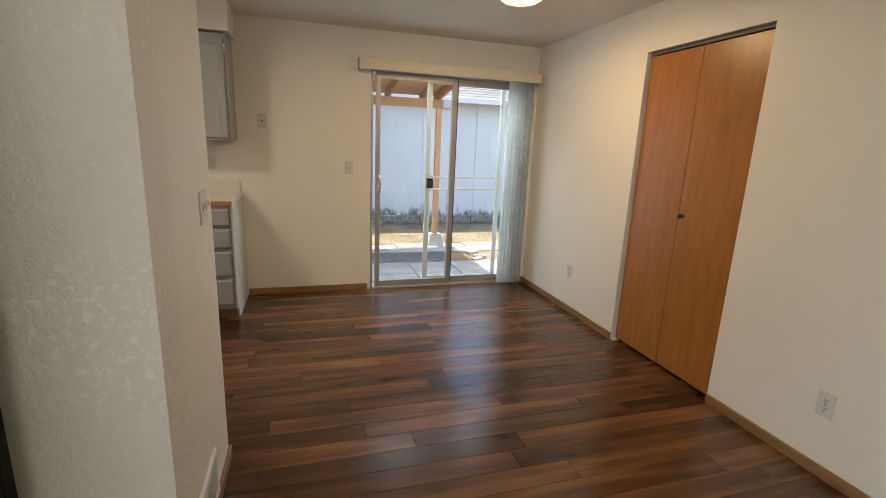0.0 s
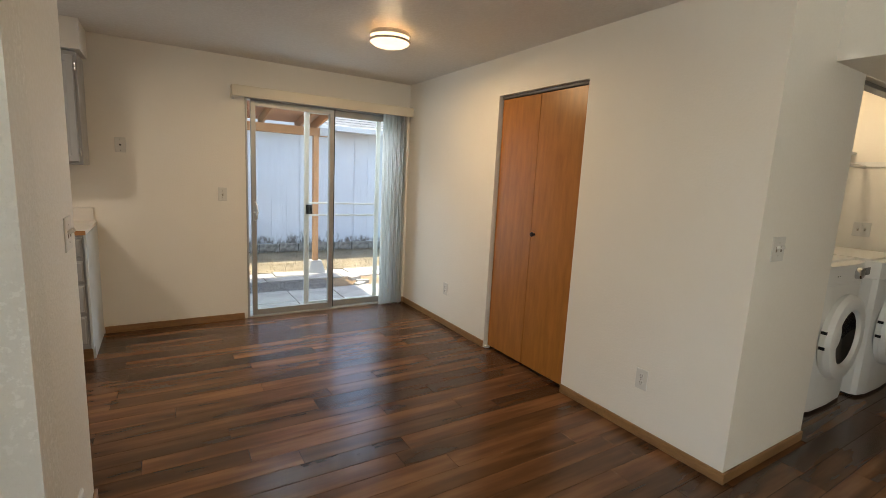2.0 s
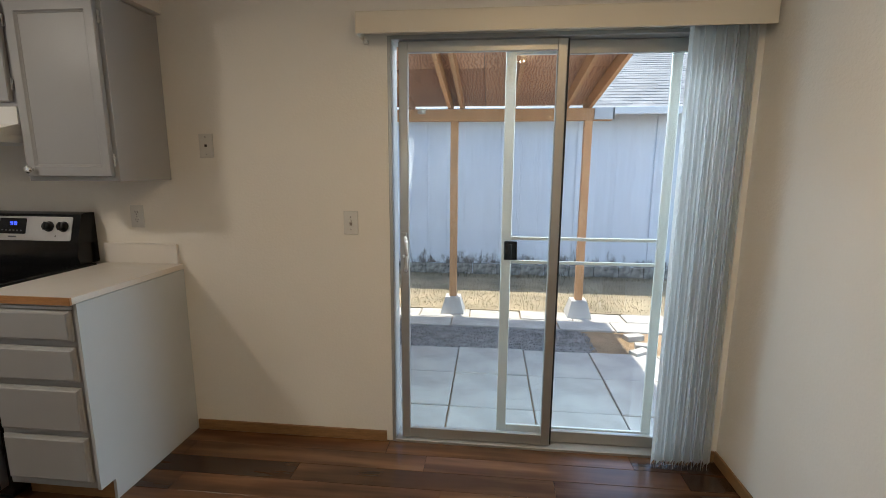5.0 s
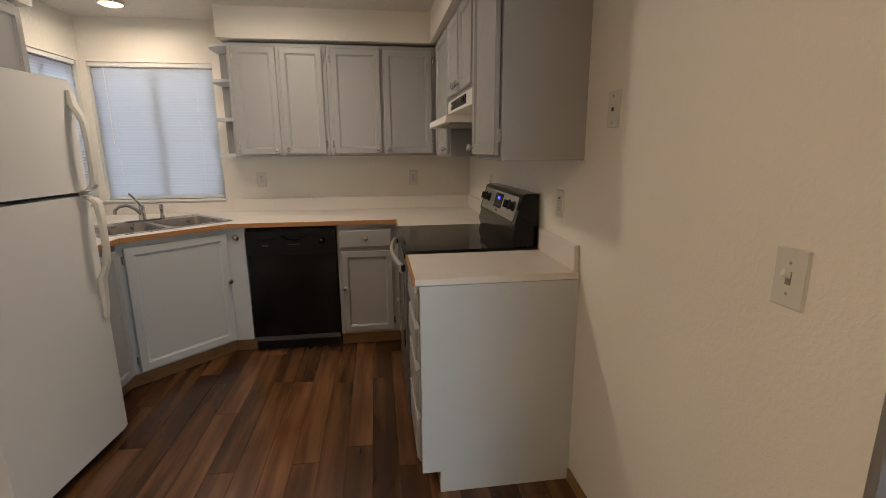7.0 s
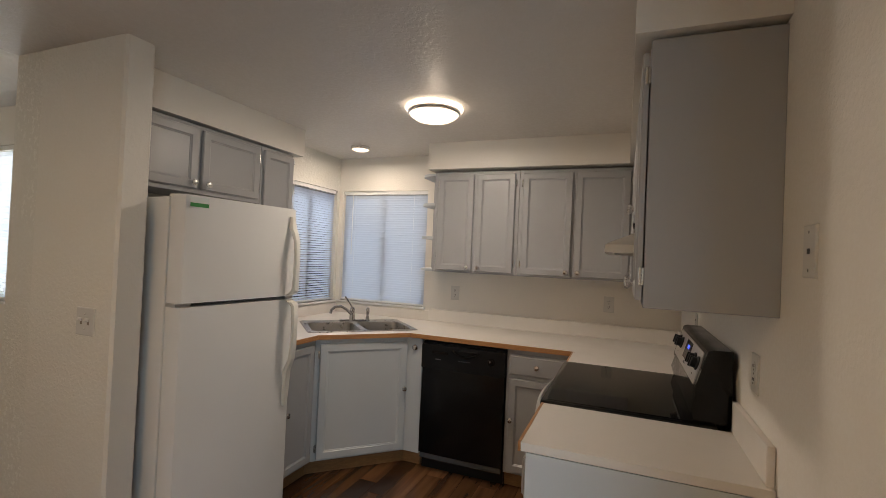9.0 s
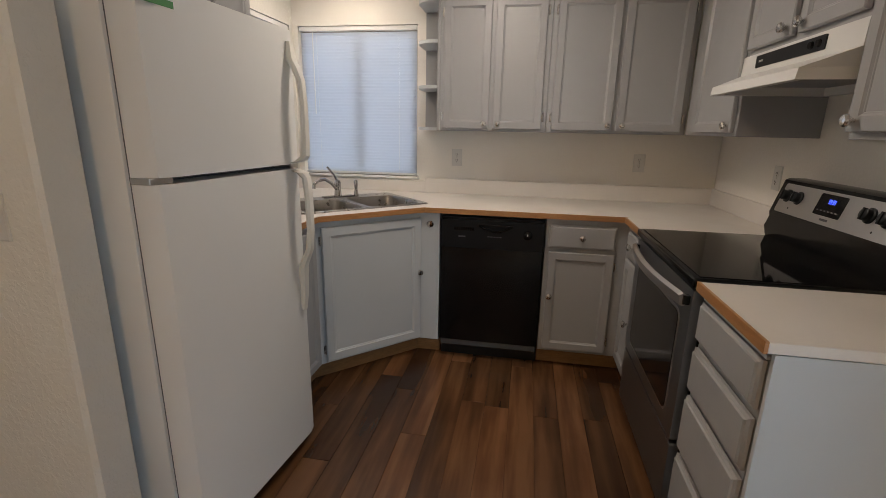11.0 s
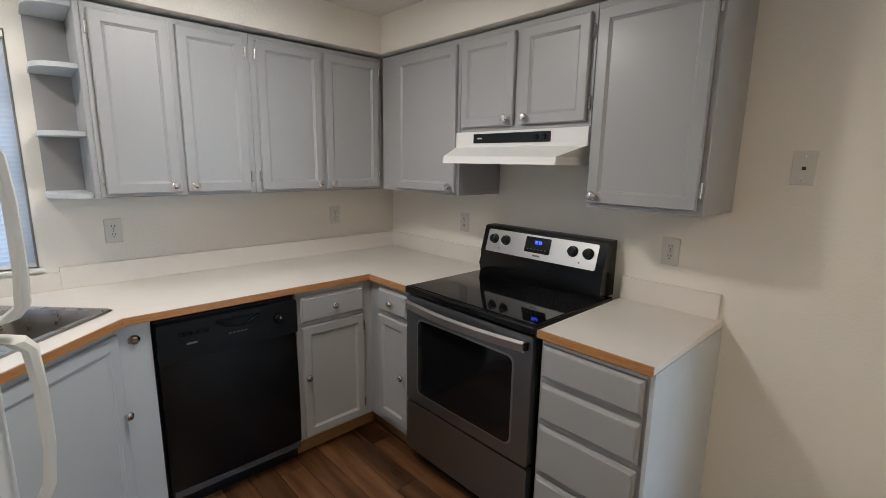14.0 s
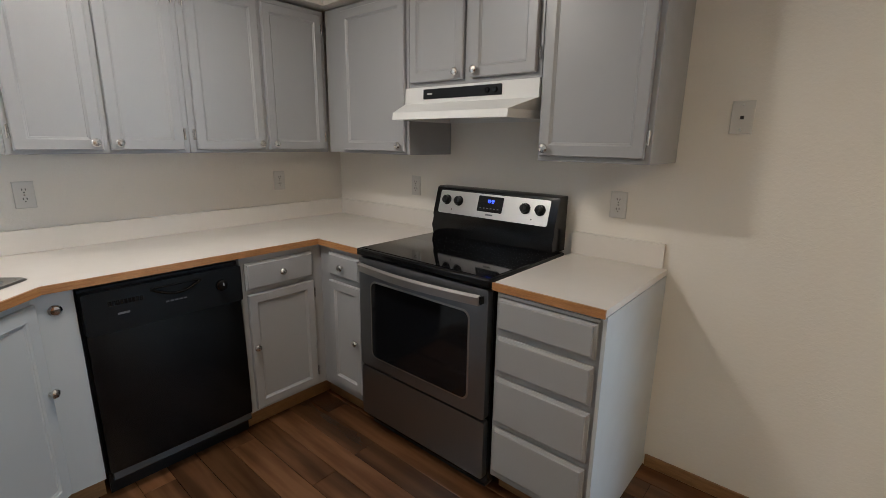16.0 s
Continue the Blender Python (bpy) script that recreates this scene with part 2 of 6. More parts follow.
LAMPGLASS = plain("lit_opal_glass", (1.0, 0.72, 0.40), 0.4, 0, 0, 0.5)
LAMPWARM = plain("lit_opal_dome", (1.0, 0.86, 0.68), 0.4, 0, 0, 0.45)
CLOCK = plain("clock_digits", (0.05, 0.10, 1.0), 0.4, 0, 0, 0.8)
GREEN = plain("green_sticker", (0.03, 0.22, 0.05), 0.45)
GASKET = plain("grey_gasket", (0.12, 0.12, 0.13), 0.6)
RUBBER = plain("black_rubber", (0.02, 0.02, 0.02), 0.7)
CONCRETE = painted("concrete", (0.41, 0.385, 0.345), 0.85, 60, 0.3, 0.34, 3.0)
GRAVEL = painted("gravel_ground", (0.26, 0.245, 0.23), 0.95, 45, 1.0, 0.5, 9.0, 0.03)
EARTH = painted("dry_earth", (0.30, 0.20, 0.11), 0.95, 30, 0.7, 0.45, 3.0, 0.03)
STRAW = painted("dry_grass", (0.30, 0.24, 0.15), 0.9, 70, 0.3, 0.45, 2.0)
SIDING = painted("weathered_siding_paint", (0.50, 0.55, 0.62), 0.7, 40, 0.25, 0.16, 1.1)
SHINGLE = painted("asphalt_shingle", (0.26, 0.27, 0.27), 0.95, 160, 0.5, 0.35, 3.0)
LUMBER = wooden("rough_lumber", (0.34, 0.17, 0.08), (0.48, 0.26, 0.125), (0.58, 0.35, 0.19), 0.7, (6, 6, 1), 0.2, True, 0.2)


def swirled_plywood():
    m, nt, b = nodes_of("swirled_plywood")
    v = coords(nt, (2.2, 1.2, 2.2), shift=True)
    w = nt.nodes.new("ShaderNodeTexWave")
    w.bands_direction = "X"
    w.inputs["Scale"].default_value, w.inputs["Distortion"].default_value, w.inputs["Detail"].default_value, w.inputs["Detail Scale"].default_value = 4.2, 15.0, 2.5, 0.9
    nt.links.new(v, w.inputs["Vector"])
    col = ramp(nt, w.outputs["Fac"], [(0.08, (0.30, 0.16, 0.10)), (0.35, (0.42, 0.235, 0.15)), (0.9, (0.50, 0.30, 0.20))])
    oi = nt.nodes.new("ShaderNodeObjectInfo")
    tone = ramp(nt, oi.outputs["Random"], [(0.0, (0.42, 0.36, 0.34)), (0.5, (0.85, 0.78, 0.74)), (1.0, (1.15, 1.12, 1.05))])
    nt.links.new(blend(nt, 1.0, col, tone, "MULTIPLY"), b.inputs["Base Color"])
    b.inputs["Roughness"].default_value = 0.8
    return m


PLYWOOD = swirled_plywood()
BLOCK = painted("pier_concrete", (0.50, 0.48, 0.45), 0.9, 50, 0.4, 0.25, 6.0, 0.01)
LEAF = painted("shrub_leaf", (0.085, 0.13, 0.045), 0.6, 60, 0.1, 0.5, 6.0)
BARK = painted("shrub_bark", (0.13, 0.09, 0.06), 0.9, 40, 0.4, 0.4, 6.0)


# ---- building helpers ----
BASE = {}


def bm_new():
    return bmesh.new()


def box(bm, x0, y0, z0, x1, y1, z1, bevel=0.0, seg=1):
    x0, x1, y0, y1, z0, z1 = min(x0, x1), max(x0, x1), min(y0, y1), max(y0, y1), min(z0, z1), max(z0, z1)
    m = Matrix.LocRotScale(((x0 + x1) / 2, (y0 + y1) / 2, (z0 + z1) / 2), None, (x1 - x0, y1 - y0, z1 - z0))
    vs = bmesh.ops.create_cube(bm, size=1.0, matrix=m)["verts"]
    if bevel:
        es = {e for v in vs for e in v.link_edges}
        bmesh.ops.bevel(bm, geom=list(es), offset=bevel, segments=seg, profile=0.5, affect="EDGES")
    return bm


def lathe(bm, profile, m=None, seg=20):
    """Profile of (radius, height) turned about the z axis of m."""
    m = m or Matrix.Identity(4)
    rings = []
    for r, h in profile:
        if r < 1e-6:
            rings.append([bm.verts.new(m @ Vector((0, 0, h)))])
        else:
            rings.append([bm.verts.new(m @ Vector((r * math.cos(2 * math.pi * k / seg), r * math.sin(2 * math.pi * k / seg), h))) for k in range(seg)])
    for a, b in zip(rings, rings[1:]):
        for k in range(seg):
            f = [a[k % len(a)], a[(k + 1) % len(a)], b[(k + 1) % len(b)], b[k % len(b)]]
            f = list(dict.fromkeys(f))
            if len(f) > 2:
                bm.faces.new(f)
    return bm


def tube(bm, pts, r, seg=10):
    """A round bar along points."""
    pts = [Vector(p) for p in pts]
    rings = []
    for i, p in enumerate(pts):
        d = (pts[min(i + 1, len(pts) - 1)] - pts[max(i - 1, 0)]).normalized()
        up = Vector((0, 0, 1)) if abs(d.z) < 0.9 else Vector((1, 0, 0))
        u = d.cross(up).normalized()
        w = u.cross(d)
        rings.append([bm.verts.new(p + r * (math.cos(2 * math.pi * k / seg) * u + math.sin(2 * math.pi * k / seg) * w)) for k in range(seg)])
    for a, b in zip(rings, rings[1:]):
        for k in range(seg):
            bm.faces.new([a[k], a[(k + 1) % seg], b[(k + 1) % seg], b[k]])
    bm.faces.new(rings[0][::-1])
    bm.faces.new(rings[-1])
    return bm


def nest(bm, w, h, prof, m):
    """Nested rectangles of (inset, height) over a w by h field on the xy plane of m, capped at both ends: a panel with mouldings."""
    rings = [[bm.verts.new(m @ Vector((x, y, d))) for x, y in ((i, i), (w - i, i), (w - i, h - i), (i, h - i))] for i, d in prof]
    for a, b in zip(rings, rings[1:]):
        for k in range(4):
            bm.faces.new([a[k], a[(k + 1) % 4], b[(k + 1) % 4], b[k]])
    bm.faces.new(rings[0][::-1])
    bm.faces.new(rings[-1])
    return bm


def prism(bm, outline, z0, z1):
    """An upright prism over a plan outline."""
    lo, hi = [bm.verts.new((x, y, z0)) for x, y in outline], [bm.verts.new((x, y, z1)) for x, y in outline]
    n = len(outline)
    for k in range(n):
        bm.faces.new([lo[k], lo[(k + 1) % n], hi[(k + 1) % n], hi[k]])
    bm.faces.new(lo[::-1])
    bm.faces.new(hi)
    return bm


def mesh_of(name, bm, material, smooth=False):
    bmesh.ops.recalc_face_normals(bm, faces=bm.faces)
    me = bpy.data.meshes.new(name)
    bm.to_mesh(me)
    bm.free()
    me.materials.append(material)
    if smooth:
        for p in me.polygons:
            p.use_smooth = True
        me.set_sharp_from_angle(angle=radians(35))
    return me


def thing(name, base, label, category, group="", kind=""):
    ob = new(name)
    ob.empty_display_size = 0.1
    ob.location = base
    BASE[ob] = Vector(base)
    return tagged(ob, label, category, group, kind)


def part(name, bm, material, parent, label="", smooth=False):
    """Links a mesh, given in world coordinates, as a part."""
    bmesh.ops.translate(bm, verts=bm.verts, vec=-BASE[parent])
    ob = new(name, mesh_of(name, bm, material, smooth))
    ob.parent = parent
    BASE[ob] = BASE[parent]
    return tagged(ob, label)


def solo(name, bm, material, label, category, kind="", group="", smooth=False, base=None):
    """One mesh that is a thing or a piece of the setting by itself."""
    base = Vector(base or (0, 0, 0))
    bmesh.ops.translate(bm, verts=bm.verts, vec=-base)
    ob = new(name, mesh_of(name, bm, material, smooth))
    ob.location = base
    BASE[ob] = base
    return tagged(ob, label, category, group, kind)


def facing(x, y, z, way):
    """A frame on an upright face: its x runs to the viewer's right, y up and z out of the face, which looks towards way (degrees from +x)."""
    a = radians(way)
    n = Vector((math.cos(a), math.sin(a), 0))
    u = Vector((-n.y, n.x, 0))
    m = Matrix.Identity(4)
    for r in range(3):
        m[r][0], m[r][1], m[r][2], m[r][3] = u[r], (0, 0, 1)[r], n[r], (x, y, z)[r]
    return m

# ---- the building ----
NY, EX, WX, SY = 4.56, 2.215, -2.69, 1.70   # north, east and west walls, south kitchen wall
CZ = 2.34                                    # flat ceiling
TH = 0.12


def wall(name, boxes, label, material=None):
    bm = bm_new()
    for b in boxes:
        box(bm, *b)
    return solo(name, bm, material or WALL, label, "wall", "structure")


SX0, SX1, SZ1 = 0.590, 2.14, 2.02            # sliding door opening
wall("wall_north", [(WX - TH, NY, -0.1, SX0, NY + 0.14, 2.9), (SX1, NY, -0.1, EX + TH, NY + 0.14, 2.9), (SX0, NY, SZ1, SX1, NY + 0.14, 2.9)],
     "warm white plastered wall with a sliding door opening")
CY0, CY1, CH = 2.14, 3.03, 2.05             # closet opening
wall("wall_east", [(EX, CY1, 0, EX + TH, NY, CZ), (EX, 1.07, 0, EX + TH, CY0, 3.4), (EX, CY0, CH, EX + TH, CY1, CZ)],
     "warm white plastered wall with a closet opening")
wall("wall_closet", [(EX + TH, CY0 - 0.3, 0, 2.95, CY0 - 0.2, CZ), (EX + TH, CY1 + 0.2, 0, 2.95, CY1 + 0.3, CZ), (2.95, CY0 - 0.3, 0, 3.02, CY1 + 0.3, CZ), (EX + TH, CY0 - 0.3, CZ - 0.02, 3.02, CY1 + 0.3, CZ + 0.06)],
     "plain white inside of a closet")
wall("wall_stub", [(EX + TH, 1.07, 0, 3.06, 1.19, 3.4)], "warm white plastered wall beside the laundry")
wall("wall_laundry", [(2.96, 1.19, 0, 3.06, 2.0, 2.4), (2.96, 1.99, 0, 5.0, 2.09, 2.4), (4.9, 1.07, 0, 5.0, 1.99, 2.4), (3.06, 1.07, 2.03, 4.9, 1.19, 3.4), (3.06, 1.19, 2.30, 4.9, 1.99, 2.4)],
     "cream painted laundry alcove")
wall("wall_hall", [(2.68, -0.25, 2.035, 2.80, 1.07, 3.6), (2.80, -0.25, 2.035, 6.0, 1.07, 2.12), (2.68, -0.35, 0, 6.0, -0.25, 3.6), (5.9, -0.25, 0, 6.0, 1.07, 2.1), (5.0, 1.07, 0, 6.0, 1.19, 2.2)],
     "white plastered hall with a low ceiling")
WY0, WY1, WZ0, WZ1 = 1.74, 2.595, 1.04, 2.04   # west window
wall("wall_west", [(WX - TH, 1.5, 0, WX, WY0, 2.6), (WX - TH, WY1, 0, WX, NY, 2.6), (WX - TH, WY0, 0, WX, WY1, WZ0), (WX - TH, WY0, WZ1, WX, WY1, 2.6)],
     "warm white kitchen wall with a window")
VX0, VX1 = -2.65, -1.97                         # south window
wall("wall_south", [(WX, 1.51, 0, VX0, SY, 2.6), (VX1, 1.50, 0, -0.343, SY, 2.6), (VX0, 1.51, 0, VX1, SY, WZ0), (VX0, 1.51, WZ1, VX1, SY, 2.6)],
     "warm white kitchen wall with touched-up paint and a corner window", PATCHED)
bm = bm_new()
prism(bm, [(-0.343, 1.70), (-0.343, 2.252), (-0.353, 2.265), (-0.458, 2.265), (-0.468, 2.255), (-0.468, 1.70)], 0, CZ)
solo("wall_partition", bm, PARTITION, "warm white plastered wall end beside the refrigerator", "wall", "structure")
LX, LY = -0.85, -4.0                            # living room
wall("wall_living_west", [(LX - TH, LY, 0, LX, -3.6, 3.6), (LX - TH, -3.6, 0, LX, -1.8, 1.0), (LX - TH, -3.6, 2.1, LX, -1.8, 3.6), (LX - TH, -1.8, 0, LX, -1.4, 3.6), (LX - TH, 0.42, 0, LX, 0.50, 3.6), (LX - TH, 0.50, 2.2, LX, 1.498, 3.6), (LX - TH, -1.4, 0, LX, 0.42, 1.06), (LX - TH, -1.4, 2.1, LX, 0.42, 3.6)],
     "white living room wall with a window")
wall("wall_entry", [(-1.75, 0.38, 0, -1.63, 0.50, 2.4), (-1.75, 1.44, 0, -1.63, 1.498, 2.4), (-1.75, 0.50, 2.07, -1.63, 1.44, 2.4), (-1.63, 0.38, 0, LX - TH, 0.498, 2.4), (-1.63, 0.50, 2.2, LX - TH, 1.498, 2.3)],
     "plain white walls of the entry recess")
wall("wall_living_south", [(LX, LY - TH, 0, 2.8, LY, 3.6)], "plain white living room wall")
wall("wall_living_east", [(2.68, LY, 0, 2.80, -0.35, 3.6)], "white living room wall")

bm = bm_new()
box(bm, WX - TH, 1.50, CZ, EX + TH, NY + 0.14, CZ + 0.1)
solo("ceiling", bm, CEIL, "off-white textured plaster ceiling with a soft sheen", "ceiling", "structure")
bm = bm_new()
vs = [bm.verts.new(p) for p in ((LX, LY, 2.36), (LX, 1.5, 2.36), (2.8, 1.5, 3.35), (2.8, LY, 3.35), (LX, LY, 2.48), (LX, 1.5, 2.48), (2.8, 1.5, 3.47), (2.8, LY, 3.47))]
for f in ((0, 1, 2, 3), (7, 6, 5, 4), (0, 4, 5, 1), (1, 5, 6, 2), (2, 6, 7, 3), (3, 7, 4, 0)):
    bm.faces.new([vs[k] for k in f])
solo("ceiling_vault", bm, VAULT, "white heavily textured sloping ceiling", "ceiling", "structure")
wall("wall_gable", [(LX, 1.50, CZ + 0.1, EX, 1.62, 3.6)], "white wall above the edge of the low ceiling")

# Soffits over the wall cabinets.
SOF = 2.14
bm = bm_new()
box(bm, WX, 2.76, SOF, -2.30, NY, CZ)
box(bm, -2.30, 4.19, SOF, -0.50, NY, CZ)
solo("soffit_north", bm, WALL, "white plastered soffit above the wall cabinets", "soffit", "structure")
bm = bm_new()
box(bm, -1.77, SY, SOF + 0.01, -0.468, 2.02, CZ)
solo("soffit_south", bm, WALL, "white plastered soffit above the refrigerator cabinets", "soffit", "structure")

# Floor under the planks.
bm = bm_new()
for b in ((WX, 1.5, -0.15, EX + 0.12, NY, -0.006), (EX + 0.12, 1.84, -0.15, 3.02, 3.33, -0.006), (LX, LY, -0.15, 2.8, 1.5, -0.006), (-1.63, 0.50, -0.15, LX, 1.5, -0.006), (2.8, -0.35, -0.15, 6.0, 1.19, -0.006), (2.96, 1.19, -0.15, 5.0, 1.84, -0.006)):
    box(bm, *b)
FLOOR = solo("floor", bm, PLANK, "dark brown wood-look plank floor with a satin sheen", "floor", "structure")


def baseboard(runs):
    """Runs of (x0, y0, x1, y1) boxes in plan."""
    for x0, y0, x1, y1 in runs:
        bm = bm_new()
        box(bm, x0, y0, 0, x1, y1, 0.058, 0.003)
        solo("baseboard", bm, TRIM, "narrow oak baseboard along the wall", "baseboard", "structure")


baseboard([(-0.498, NY - 0.012, SX0 - 0.03, NY), (EX - 0.012, CY1 + 0.002, EX, NY), (EX - 0.012, 1.056, EX, CY0 - 0.002), (EX, 1.058, 3.062, 1.07),
           (-0.343, 1.488, -0.331, 2.265), (LX, 1.488, -0.343, 1.50), (LX, LY, LX + 0.012, 0.50), (SX1 + 0.03, NY - 0.012, EX - 0.012, NY)])

# ---- sliding glass door ----
slider = thing("door_1", (1.37, NY + 0.06, 0), "aluminium framed sliding glass door with a half-open screen behind it", "door", kind="structure")
bm = bm_new()
for b in ((SX0, NY - 0.004, 0.0, SX0 + 0.018, NY + 0.13, SZ1), (SX1 - 0.028, NY - 0.012, 0.0, SX1, NY + 0.13, SZ1), (SX0 + 0.018, NY - 0.006, SZ1 - 0.018, SX1 - 0.028, NY + 0.13, SZ1), (SX0 + 0.018, NY - 0.006, -0.002, SX1 - 0.028, NY + 0.13, 0.014)):
    box(bm, *b, 0.002)
part("door_frame", bm, ALU, slider)


def sash(parent, name, x0, x1, y, stile, rail_b, rail_t, material, thick=0.03):
    z0, z1 = 0.015, SZ1 - 0.020
    bm = bm_new()
    box(bm, x0, y, z0, x0 + stile, y + thick, z1, 0.003)
    box(bm, x1 - stile, y, z0, x1, y + thick, z1, 0.003)
    box(bm, x0 + stile, y + 0.002, z0, x1 - stile, y + thick - 0.002, z0 + rail_b, 0.002)
    box(bm, x0 + stile, y + 0.002, z1 - rail_t, x1 - stile, y + thick - 0.002, z1, 0.002)
    s = part(name, bm, material, parent)
    bm = bm_new()
    box(bm, x0 + stile, y + thick / 2 - 0.002, z0 + rail_b, x1 - stile, y + thick / 2 + 0.002, z1 - rail_t)
    g = part("pane", bm, GLASS, s, "clear glass pane")
    g.visible_shadow = False
    return s


left = sash(slider, "sliding_panel", SX0 + 0.048, 1.405, NY + 0.018, 0.043, 0.055, 0.05, ALU)
right = sash(slider, "fixed_panel", 1.365, SX1 - 0.03, NY + 0.056, 0.045, 0.06, 0.06, ALU)
bm = bm_new()
box(bm, 1.4055, NY + 0.022, 0.02, 1.4135, NY + 0.056, SZ1 - 0.022, 0.001)
part("weather_strip", bm, RUBBER, left, "black weather strip on the meeting stile")
# Screen, slid part of the way over.
bm = bm_new()
for b in ((1.135, NY + 0.10, 0.03, 1.185, NY + 0.115, 1.985), (1.885, NY + 0.10, 0.03, 1.93, NY + 0.115, 1.985), (1.185, NY + 0.101, 0.03, 1.885, NY + 0.114, 0.075), (1.185, NY + 0.101, 1.95, 1.885, NY + 0.114, 1.985),
          (1.185, NY + 0.102, 1.075, 1.885, NY + 0.113, 1.092), (1.185, NY + 0.102, 0.955, 1.885, NY + 0.113, 0.972)):
    box(bm, *b, 0.002)
screen = part("screen_frame", bm, ALUW, slider, "pale green-grey screen door frame with two bars")
bm = bm_new()
box(bm, 1.15, NY + 0.088, 0.975, 1.215, NY + 0.10, 1.07, 0.003)
box(bm, 1.175, NY + 0.078, 0.99, 1.187, NY + 0.088, 1.055, 0.002)
part("latch", bm, BLACKMAT, screen, "black plastic screen latch")
bm = bm_new()
box(bm, 0.640, NY + 0.006, 0.90, 0.672, NY + 0.018, 1.115, 0.003)
hp = part("handle_plate", bm, ALU, left)
bm = bm_new()
tube(bm, [(0.665, NY + 0.008, 0.925), (0.675, NY - 0.028, 0.945), (0.682, NY - 0.04, 1.008), (0.675, NY - 0.028, 1.07), (0.665, NY + 0.008, 1.09)], 0.009, 10)
tube(bm, [(0.657, NY + 0.006, 1.0), (0.662, NY - 0.016, 1.0)], 0.006, 8)
part("handle", bm, WHITE, left, "white plastic pull handle", True)

# Valance and stacked vertical vanes.
bl = thing("vertical_blind", (1.33, NY - 0.06, 2.0), "off-white vertical blind drawn open beside the door", "blind")
bm = bm_new()
box(bm, 0.475, NY - 0.115, 2.0, 2.20, NY - 0.105, 2.092, 0.003)
box(bm, 0.475, NY - 0.105, 2.082, 2.20, NY, 2.092, 0.002)
box(bm, 0.475, NY - 0.105, 2.0, 0.483, NY, 2.082, 0.002)
part("valance", bm, VALANCE, bl, "cream vinyl valance")
bm = bm_new()
box(bm, 0.50, NY - 0.085, 2.03, 2.19, NY - 0.045, 2.06, 0.003)
part("head_rail", bm, ALU, bl)
bm = bm_new()
box(bm, 0.485, NY - 0.02, 1.982, 0.505, NY, 2.0, 0.002)
part("bracket", bm, PLATE, bl)
for k in range(19):
    x, tilt = 1.893 + 0.0143 * k, radians(57 + 5 * math.sin(k * 2.1))
    bm = bm_new()
    rows = []
    for i in range(7):
        s = (i / 6 - 0.5) * 0.089
        bow = 0.006 * (1 - (2 * i / 6 - 1) ** 2)
        px, py = x + s * math.cos(tilt) - bow * math.sin(tilt), NY - 0.066 + s * math.sin(tilt) + bow * math.cos(tilt)
        rows.append([bm.verts.new((px, py, z)) for z in (0.012, 0.7, 1.4, 2.03)])
    for a, b in zip(rows, rows[1:]):
        for j in range(3):
            bm.faces.new([a[j], b[j], b[j + 1], a[j + 1]])
    part("vane", bm, VINYL, bl, smooth=True)

# ---- front door, standing open against the wall ----
fd = thing("door_3", (-1.60, 1.42, 0), "near-black painted front door standing open against the wall", "door", kind="structure")
bm = bm_new()
box(bm, -1.60, 1.395, 0.008, -0.648, 1.438, 2.045, 0.003)
leaf = part("leaf", bm, painted("dark_door_paint", (0.006, 0.007, 0.0055), 0.6, 120, 0.05, 0.25, 2.0, shine=0.12), fd)
for z, r in ((1.07, 0.014), (0.92, 0.012)):
    bm = bm_new()
    lathe(bm, [(r * 1.3, 0.0), (r * 1.3, 0.002), (r, 0.003), (r, 0.012), (r * 0.6, 0.014), (0, 0.014)], facing(-0.648, 1.417, z, 0), 14)
    part("latch_bolt", bm, plain("dull_brass", (0.26, 0.22, 0.15), 0.45, 0.8), leaf, "dull brass bolt in the door edge", True)
for way, y, reach in ((90, 1.438, 0.7), (270, 1.395, 1.0)):
    bm = bm_new()
    lathe(bm, [(0.030, 0.0), (0.030, 0.006 * reach), (0.012, 0.010 * reach), (0.012, 0.028 * reach), (0.026, 0.040 * reach), (0.027, 0.052 * reach), (0.018, 0.062 * reach), (0, 0.064 * reach)], facing(-0.708, y, 0.945, way), 20)
    part("knob", bm, NICKEL, leaf, "round nickel knob", True)
for z in (0.25, 1.02, 1.8):
    bm = bm_new()
    tube(bm, [(-1.606, 1.442, z - 0.05), (-1.606, 1.442, z + 0.05)], 0.006, 8)
    part("hinge", bm, NICKEL, leaf)

# ---- closet ----
bif = thing("door_2", (EX + 0.04, (CY0 + CY1) / 2, 0), "orange-brown veneered bifold closet door, closed", "door", kind="structure")
mid = (CY0 + CY1) / 2 + 0.01
for y0, y1 in ((CY0 + 0.008, mid - 0.002), (mid + 0.002, CY1 - 0.012)):
    bm = bm_new()
    box(bm, EX + 0.035, y0, 0.022, EX + 0.065, y1, CH - 0.028, 0.002)
    leaf = part("leaf", bm, VENEER, bif)
bm = bm_new()
lathe(bm, [(0.0, 0.036), (0.012, 0.035), (0.017, 0.028), (0.016, 0.020), (0.008, 0.012), (0.009, 0.0)], facing(EX + 0.035, 2.555, 1.026, 180), 16)
part("knob", bm, plain("dark_bronze", (0.03, 0.022, 0.018), 0.35, 0.6), bif, "dark bronze knob", True)
bm = bm_new()
box(bm, EX + 0.03, CY0 + 0.004, CH - 0.022, EX + 0.07, CY1 - 0.004, CH - 0.002, 0.002)
part("track", bm, plain("track_grey", (0.10, 0.10, 0.105), 0.5), bif, "dark grey track")
bm = bm_new()
